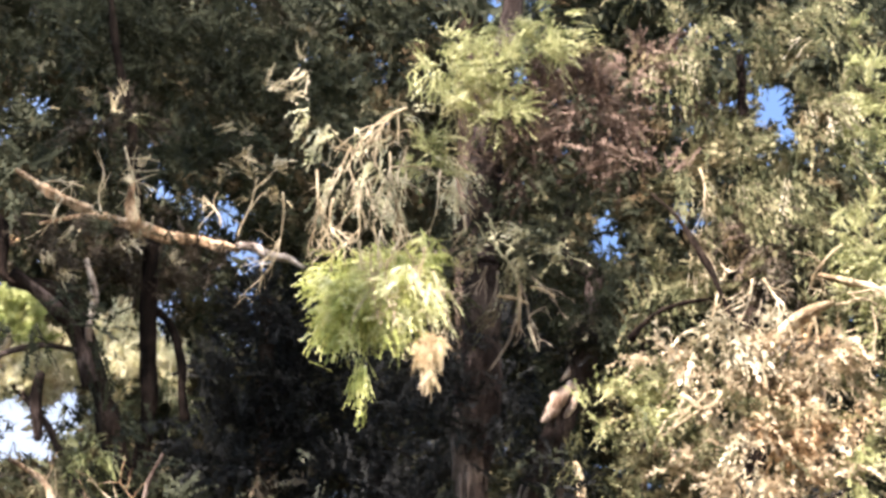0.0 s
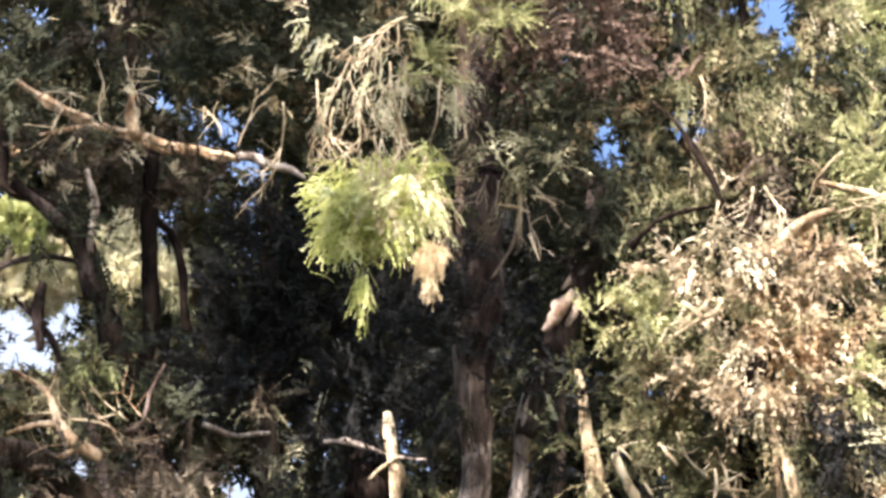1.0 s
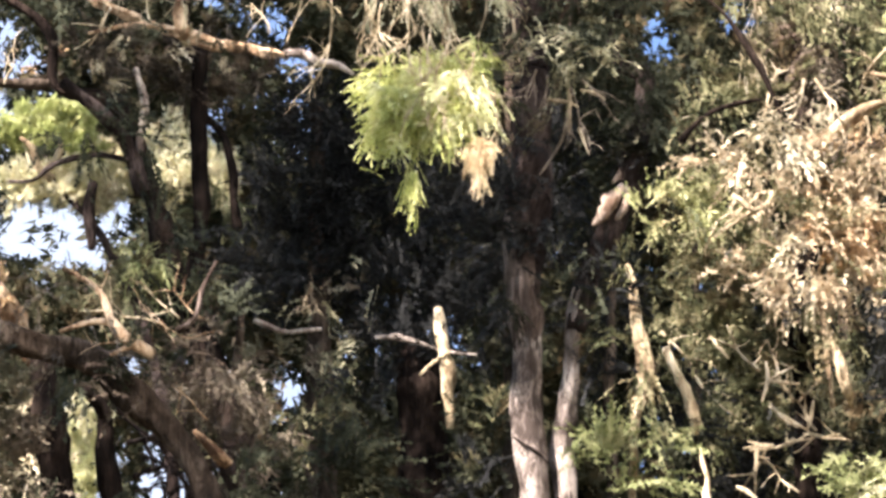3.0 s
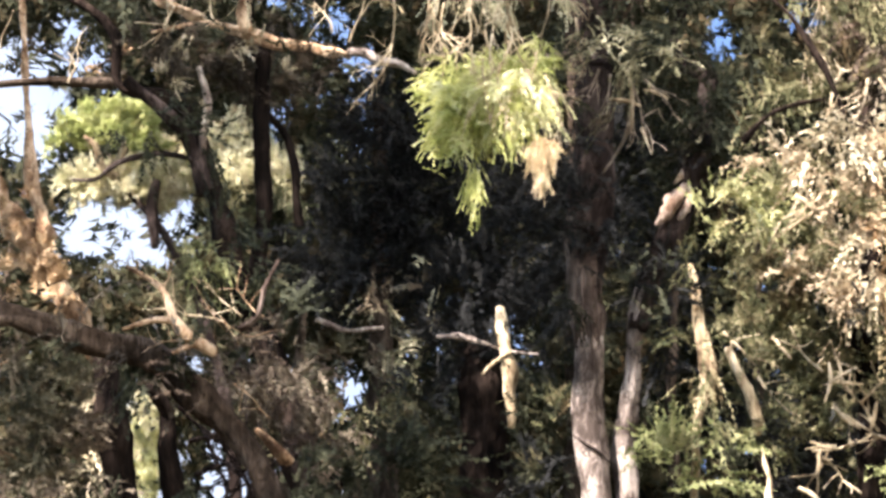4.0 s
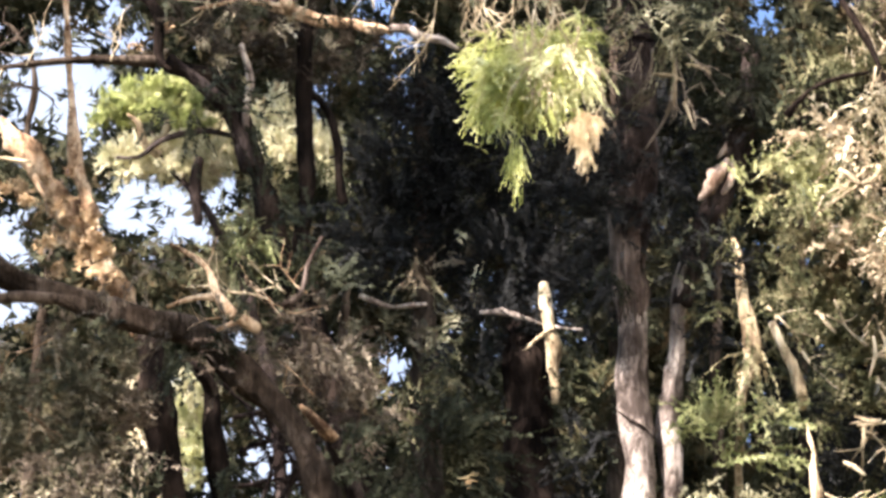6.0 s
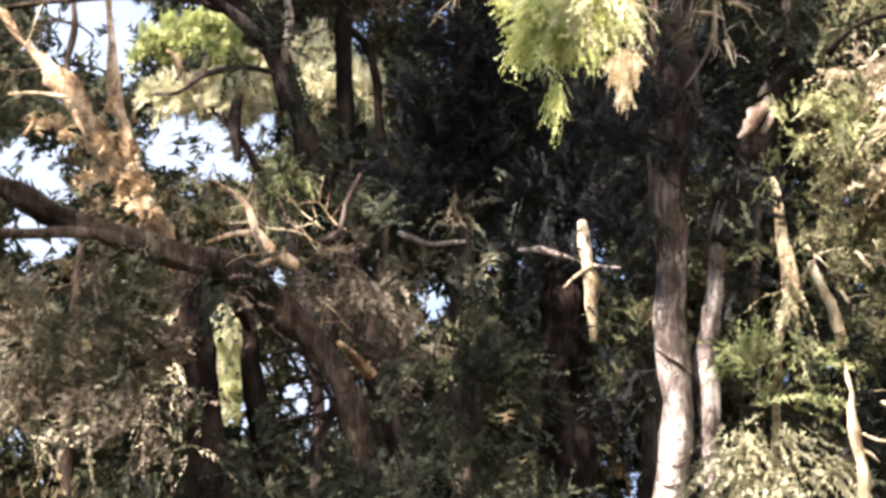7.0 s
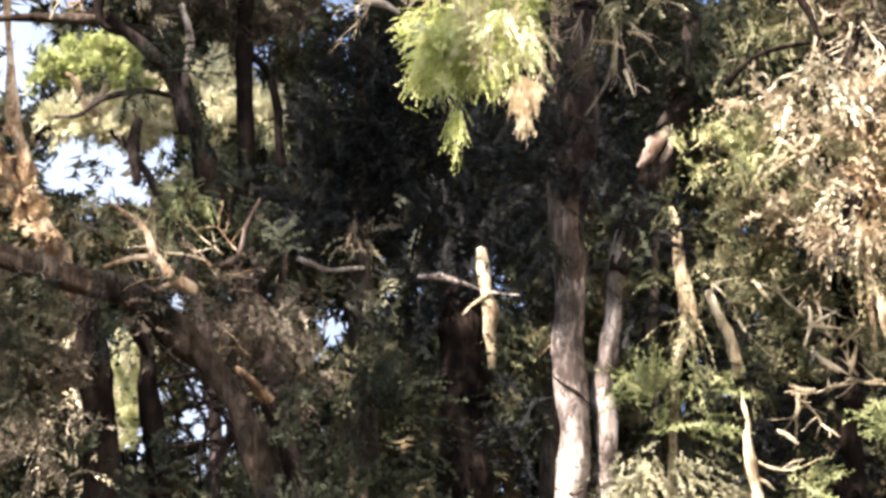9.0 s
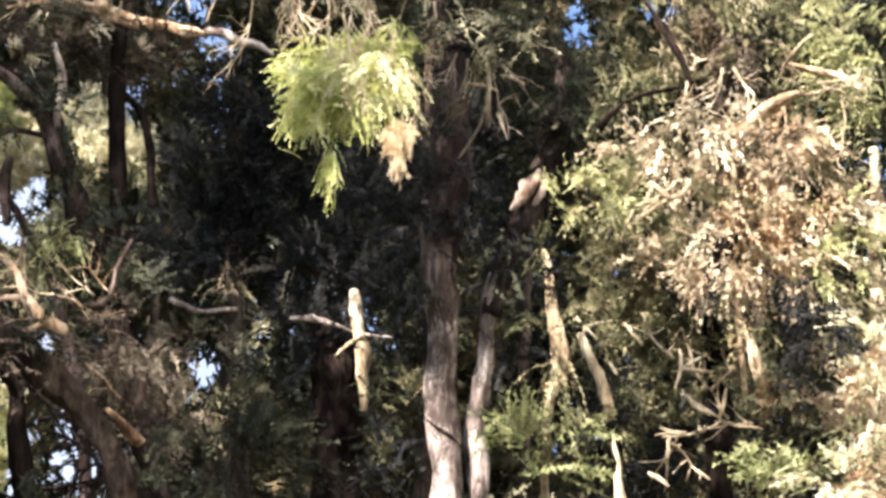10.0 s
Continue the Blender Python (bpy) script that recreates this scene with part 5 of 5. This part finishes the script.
crown(t, "foliage", [((6.35, 31.10, 9.85), 0.51, 0.59), ((4.95, 30.80, 8.10), 1.00, 0.80, 1.4), ((4.30, 31.30, 9.20), 0.59, 0.88)], LEAF_SHADE_BLACK, "feather", 110, gappy=0.0, scale=1.3)
crown(t, "foliage", [((3.67, 29.10, 8.25), 0.41, 0.38, 1.2), ((4.70, 29.60, 6.60), 0.40, 0.36), ((6.33, 29.80, 8.79), 0.42, 0.35, 0.8)], LEAF_SHADE_GREEN, "broad", 111, gappy=0.15)
crown(t, "foliage", [((3.13, 29.30, 9.41), 0.41, 0.83, 0.5), ((3.57, 29.30, 8.71), 0.41, 0.55, 0.5), ((5.33, 28.40, 9.20), 0.33, 0.60, 0.5), ((6.78, 28.60, 9.69), 0.34, 1.01, 0.7), ((6.63, 28.50, 7.88), 0.34, 0.60, 0.6)], LEAF_OLIVE, "hanging", 122, gappy=0.2)
twigs(t, "twig_spray", [((4.94, 29.40, 8.68), (-0.4, 0, 0.7)), ((5.00, 29.40, 8.68), (0.5, 0, 0.6)), ((5.20, 29.40, 8.33), (-0.5, 0, 0.5)), ((4.44, 29.40, 8.04), (0.6, 0, -0.2)), ((4.58, 29.40, 8.11), (-0.3, 0, -0.8)), ((5.61, 29.40, 8.20), (-0.9, 0, 0.1)),
      ((4.80, 29.40, 8.89), (0.1, 0, 0.8)), ((3.77, 29.40, 9.01), (0.3, 0, -0.8)), ((3.37, 29.40, 9.57), (0.4, 0, -0.5)), ((3.64, 29.00, 6.38), (-0.5, 0, -0.6)), ((3.84, 29.00, 6.52), (0.7, 0, -0.4)), ((3.92, 29.00, 7.19), (0.8, 0, -0.3)), ((4.52, 29.20, 9.02), (-0.5, 0, 0.5)), ((4.36, 29.20, 8.05), (0.6, 0, 0.1))],
      TWIG_PALE, 112, 0.55, 0.02, 2, 4, 0.2)

# ---- pale snag ----
t = thing("pale_snag", stand(6.85, 29.0), "broken pale cypress trunk bleached by the sun", "cypress tree")
limb(t, "trunk", [(6.91, 29.0, -0.1), (6.92, 29.00, 7.31), (6.98, 29.00, 9.24), (7.01, 29.00, 10.45), (7.04, 29.00, 11.69)], [0.24, 0.15, 0.13, 0.1, 0.03], BARK_PALE, 32, rough=0.3)
limb(t, "limb", [(6.79, 28.90, 9.21), (6.68, 28.80, 9.47), (6.65, 28.80, 9.89)], [0.06, 0.04, 0.03], BARK_PALE, 113, rough=0.2)

# ---- tan cypress ----
t = thing("tan_cypress", stand(5.13, 30.4), "drying cypress with sunlit tan and golden foliage", "cypress tree")
limb(t, "trunk", [(5.30, 30.4, -0.1), (5.32, 30.40, 10.50), (5.44, 30.40, 13.18), (5.44, 30.40, 16.44)], [0.3, 0.16, 0.12, 0.06], BARK_DEEP_SHADE, 33)
limb(t, "limb", [(5.32, 28.80, 11.69), (5.57, 28.70, 11.98), (5.87, 28.60, 12.14), (6.12, 28.60, 12.25)], [0.05, 0.09, 0.08, 0.05], BARK_PALE, 114, rough=0.2)
limb(t, "limb", [(5.94, 28.60, 12.62), (6.25, 28.60, 12.55), (6.60, 28.60, 12.46), (6.90, 28.60, 12.29)], [0.05, 0.06, 0.05, 0.03], BARK_PALE, 115, rough=0.2)
limb(t, "limb", [(3.93, 28.40, 10.45), (4.21, 28.40, 10.66), (4.39, 28.40, 10.78), (4.56, 28.40, 10.84), (4.67, 28.40, 11.01)], [0.01, 0.02, 0.03, 0.034, 0.022], TWIG_PALE, 116, rough=0.2)
limb(t, "limb", [(4.40, 28.40, 10.78), (4.29, 28.40, 10.87), (4.19, 28.40, 10.96)], [0.028, 0.024, 0.015], TWIG_PALE, 216, rough=0.2)
limb(t, "limb", [(5.36, 29.10, 8.54), (5.31, 29.00, 9.50), (5.46, 28.90, 10.40), (5.30, 28.80, 10.43)], [0.03, 0.03, 0.04, 0.03], BARK_PALE, 117, rough=0.2)
crown(t, "foliage", [((6.95, 28.80, 12.89), 0.40, 0.60), ((7.03, 28.80, 11.81), 0.28, 0.60), ((6.56, 28.70, 10.97), 0.40, 0.42, 0.5), ((6.38, 28.90, 13.14), 0.4, 0.35, 0.5)], LEAF_LIME, "hanging", 250, gappy=0.12, cover=3.0)
crown(t, "foliage", [((6.96, 28.60, 10.77), 0.16, 0.60), ((6.68, 28.60, 12.43), 0.30, 0.30, 0.5)], LEAF_STRAW, "hanging", 251, gappy=0.15, cover=2.4)
# near-black sprays set in the hollows in place of their shadow
crown(t, "foliage", [((5.85, 28.45, 9.09), 0.42, 0.45), ((4.76, 28.50, 9.57), 0.36, 0.18), ((5.64, 28.50, 9.55), 0.3, 0.2), ((6.10, 28.50, 9.31), 0.35, 0.3), ((4.55, 28.95, 8.26), 0.24, 0.16), ((4.78, 29.00, 7.59), 0.36, 0.30), ((3.46, 29.10, 8.28), 0.2, 0.25)], LEAF_SHADE_BLACK, "broad", 252, gappy=0.2, cover=1.6)
crown(t, "foliage", [((4.93, 29.00, 11.53), 0.89, 0.41, 1.2), ((5.63, 29.00, 11.61), 0.61, 0.41), ((5.06, 28.80, 10.60), 0.75, 0.47, 1.2), ((5.69, 28.80, 10.82), 0.54, 0.41), ((4.77, 28.80, 10.10), 0.54, 0.34, 0.8), ((6.00, 28.80, 11.40), 0.47, 0.41), ((5.41, 28.60, 9.98), 0.67, 0.34), ((5.23, 28.90, 11.77), 0.61, 0.27), ((6.08, 28.70, 11.28), 0.74, 0.41)], LEAF_TAN, "broad", 34, gappy=0.22, cover=3.8, up=-0.2, scale=1.15, tuft=14)
crown(t, "foliage", [((4.92, 28.90, 11.57), 1.02, 0.54), ((5.04, 28.70, 10.50), 0.95, 0.61), ((5.83, 28.70, 11.08), 0.81, 0.61), ((4.33, 29.00, 10.30), 0.75, 0.48), ((4.91, 28.80, 11.15), 0.95, 0.47), ((6.25, 28.80, 11.61), 0.81, 0.61)], LEAF_OLIVE, "broad", 135, gappy=0.48, cover=2.4, freq=4.0, scale=1.05, tuft=14)
crown(t, "foliage", [((4.77, 28.80, 11.82), 1.15, 0.61), ((5.50, 28.60, 10.33), 1.14, 0.61), ((5.28, 28.80, 11.88), 1.08, 0.41), ((6.37, 28.60, 10.39), 0.61, 0.61)], LEAF_BUFF, "hanging", 136, gappy=0.3, cover=1.8, freq=4.5, scale=1.15, tuft=14)
crown(t, "foliage", [((4.89, 28.80, 11.39), 0.95, 0.47), ((5.37, 28.60, 10.47), 0.87, 0.61)], LEAF_TAN, "hanging", 134, gappy=0.15, cover=1.2)
crown(t, "foliage", [((3.71, 28.80, 10.94), 0.61, 0.41), ((3.53, 29.20, 10.42), 0.62, 0.41), ((4.22, 29.20, 10.50), 0.48, 0.48)], LEAF_OLIVE, "hanging", 118, gappy=0.12)
crown(t, "foliage", [((6.18, 28.60, 10.41), 0.54, 0.81), ((6.93, 29.40, 15.17), 0.41, 1.38), ((6.71, 29.00, 13.05), 0.34, 0.82)], LEAF_LIME, "broad", 35, gappy=0.15, scale=0.9)
crown(t, "foliage", [((4.96, 29.80, 14.27), 0.91, 0.84), ((4.40, 29.80, 13.17), 0.77, 0.56), ((6.17, 29.80, 14.86), 0.77, 1.05), ((4.59, 29.80, 16.38), 0.91, 0.63), ((6.18, 29.80, 16.42), 0.84, 0.63), ((5.20, 30.10, 15.54), 0.57, 0.57), ((4.17, 29.40, 12.10), 0.62, 0.35, 0.8), ((4.98, 29.40, 12.79), 0.55, 0.55), ((6.36, 29.30, 13.39), 0.55, 0.69)], LEAF_OLIVE, "broad", 119, gappy=0.25, scale=1.0, cover=2.0, tuft=14)
crown(t, "foliage", [((4.92, 29.60, 14.19), 0.97, 0.91), ((4.37, 29.60, 13.09), 0.77, 0.56), ((6.13, 29.60, 14.77), 0.84, 1.11), ((4.59, 29.80, 16.38), 0.98, 0.70), ((6.18, 29.80, 16.42), 0.98, 0.70), ((6.33, 29.20, 13.35), 0.62, 0.69)], LEAF_OLIVE, "hanging", 139, gappy=0.3, cover=1.8, up=-0.8, freq=4.0, scale=1.1, tuft=14)
crown(t, "foliage", [((4.29, 29.40, 15.77), 0.48, 0.62), ((5.33, 29.30, 14.46), 0.83, 1.03), ((6.26, 29.30, 15.52), 0.62, 1.03), ((4.63, 29.30, 13.51), 0.55, 0.55)], LEAF_BUFF, "hanging", 140, gappy=0.35, cover=0.3, up=-0.8, scale=0.6)
crown(t, "foliage", [((5.60, 29.20, 12.95), 0.41, 0.62), ((5.44, 29.40, 13.57), 0.41, 0.48), ((5.60, 28.40, 11.48), 0.16, 0.28, 1.5)], LEAF_BROWN, "hanging", 120, gappy=0.1)
twigs(t, "twig_spray", [((6.13, 28.50, 12.18), (0.6, 0, 0.3)), ((5.84, 28.50, 12.02), (0.3, 0, -1)), ((6.28, 28.50, 12.33), (0.8, 0, -0.2)), ((4.88, 28.60, 11.75), (0.2, 0, -1)), ((4.50, 28.60, 11.03), (-0.6, 0, -0.6)), ((5.15, 28.40, 10.97), (0, 0, -1)), ((5.50, 28.40, 11.12), (0.2, 0, -1)),
      ((4.98, 28.40, 11.54), (0.5, 0, -0.8)), ((5.87, 28.40, 11.55), (0, 0, -1)), ((4.61, 28.60, 12.04), (0.4, 0, 0.8)), ((5.11, 28.50, 12.50), (0.1, 0, -1)), ((5.25, 28.50, 12.51), (0.3, 0, -1)), ((6.25, 28.50, 12.97), (-0.5, 0, -0.5)), ((6.56, 28.50, 12.17), (0, 0, -1)),
      ((4.63, 29.10, 14.21), (0.3, 0, -0.6))], TWIG_PALE, 121, 0.6, 0.02, 3, 4, 0.5, 0.6)

# ---- woods behind ----
t = thing("cypress_wood", (0, 40.0, 0.0), "wood of olive-green cypresses behind the near trunks", "woods", kind="stuff")
rng = np.random.default_rng(50)
far, farther = [], []
for i in range(15):
    for j in range(10):
        x, z = -9.5 + 19.0 * (i + rng.uniform(-0.4, 0.4)) / 14, 5.0 + 17.5 * (j + rng.uniform(-0.4, 0.4)) / 9
        far.append(((x * 1.1, 40.0 + rng.uniform(-2.5, 3), z), rng.uniform(1.0, 1.4), rng.uniform(0.9, 1.3)))
        farther.append(((x * 1.35, 47.0 + rng.uniform(-2, 3), z * 1.2 - 0.5), rng.uniform(1.2, 1.7), rng.uniform(1.1, 1.6)))
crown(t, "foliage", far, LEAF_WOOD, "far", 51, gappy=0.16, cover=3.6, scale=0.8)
crown(t, "foliage", farther, LEAF_SHADE_GREEN, "far", 52, gappy=0.0, cover=5.0, scale=1.2)
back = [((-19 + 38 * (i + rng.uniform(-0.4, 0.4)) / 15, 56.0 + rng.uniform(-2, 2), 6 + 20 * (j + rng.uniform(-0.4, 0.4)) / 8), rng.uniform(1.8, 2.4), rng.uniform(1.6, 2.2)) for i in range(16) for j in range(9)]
crown(t, "foliage", back, LEAF_SHADE_GREEN, "far", 58, gappy=0.0, cover=4.5, scale=1.5)
for k, (x, y, r, h) in enumerate([(-7, 38, 0.2, 14), (-2.9, 41, 0.22, 16), (-2.3, 37.5, 0.15, 13), (1.0, 41, 0.2, 17), (3.6, 38, 0.16, 15), (5.2, 40, 0.2, 17), (7.5, 39, 0.2, 16)]):
    limb(t, "trunk", [(x, y, -0.1), (x + 0.1, y, h * 0.4), (x - 0.1, y, h * 0.7), (x + 0.2, y, h)], [r, r * 0.8, r * 0.6, 0.04], BARK_DARK, 200 + k, 10)

# ---- unseen woods added beside and behind the camera to cut sky light ----
t = thing("sky_block_wood", (0, -20.0, 0.0), "unseen dark wood added all round to block sky light", "woods", kind="stuff")
ring = []
for k in range(90):
    a = radians(24 + 312 * (k + rng.uniform(-0.3, 0.3)) / 89)
    d = rng.uniform(24, 34) if math.cos(a) < 0.3 else rng.uniform(26, 40)
    for z in (2.0, 5.5, 9.0, 12.5, 16.0, 19.0)[:3 if a > radians(265) else 6]:
        ring.append(((d * math.sin(a), d * math.cos(a), z + rng.uniform(-1, 1)), rng.uniform(1.8, 2.6), rng.uniform(1.8, 2.6)))
crown(t, "foliage", ring, LEAF_SHADE_GREEN, "far", 53, gappy=0.1, cover=1.6, scale=2.6, open_sky=False)
for k in range(14):
    a = radians(30 + 300 * k / 13)
    d = 31
    x, y = d * math.sin(a), d * math.cos(a)
    limb(t, "trunk", [(x, y, -0.1), (x + 0.2, y, 6), (x, y + 0.2, 13)], [0.3, 0.24, 0.08], BARK_RED, 300 + k, 10, step=0.6)


# ---- crowns added above the view and over the camera to cut sky light ----
t = thing("sky_block_cypress", stand(2.1, 36.5), "cypress with an unseen crown added to block sky light", "cypress tree")
limb(t, "trunk", [(2.1, 36.5, -0.1), (2.1, 36.5, 12), (2.2, 36.4, 25)], [0.4, 0.3, 0.08], BARK_DARK, 401, step=0.5)
high = []
for i in range(12):
    for j in range(3):
        high.append(((-9.0 + 18.0 * (i + rng.uniform(-0.4, 0.4)) / 11, 34.0 + rng.uniform(-2.0, 3.5), 19.6 + 2.0 * j + rng.uniform(-0.4, 0.4)), 1.3, 1.2))
crown(t, "foliage", high, LEAF_SHADE_GREEN, "far", 402, gappy=0.05, cover=2.0, scale=1.5, open_sky=False)
for k, (x, y) in enumerate([(-8.0, -3.0), (8.5, 2.0), (1.5, -9.0)]):
    t = thing("sky_block_pine", stand(x, y), "unseen spreading pine added to block sky light", "pine tree", "pines round the clearing")
    limb(t, "trunk", [(x, y, -0.1), (x + 0.2, y, 7), (x, y + 0.4, 15)], [0.4, 0.32, 0.12], BARK_RED, 410 + k, step=0.5)
    over = [((x + rng.normal(0, 3.0), y + 3.0 + rng.normal(0, 3.0), rng.uniform(13, 19)), rng.uniform(1.6, 2.4), rng.uniform(1.0, 1.6)) for i in range(14)]
    crown(t, "foliage", over, LEAF_SHADE_GREEN, "far", 420 + k, gappy=0.05, cover=2.0, scale=2.0, open_sky=False)

# out-of-view pine added only to darken the wood behind
t = thing("rear_shade_pine", stand(-10.8, 27.0), "unseen tall pine added to shade the wood behind the stand", "pine tree")
limb(t, "trunk", [(-10.8, 27.0, -0.1), (-10.7, 27.0, 14), (-10.9, 27.1, 28)], [0.5, 0.4, 0.1], BARK_RED, 431, step=0.5)
crown(t, "foliage", lift([((0.38, 40.00, 13.44), 1.88, 2.26), ((1.47, 40.00, 11.13), 1.22, 1.51)], 22.0), LEAF_SHADE_GREEN, "far", 432, gappy=0.03, cover=4.0, scale=1.2, open_sky=False)
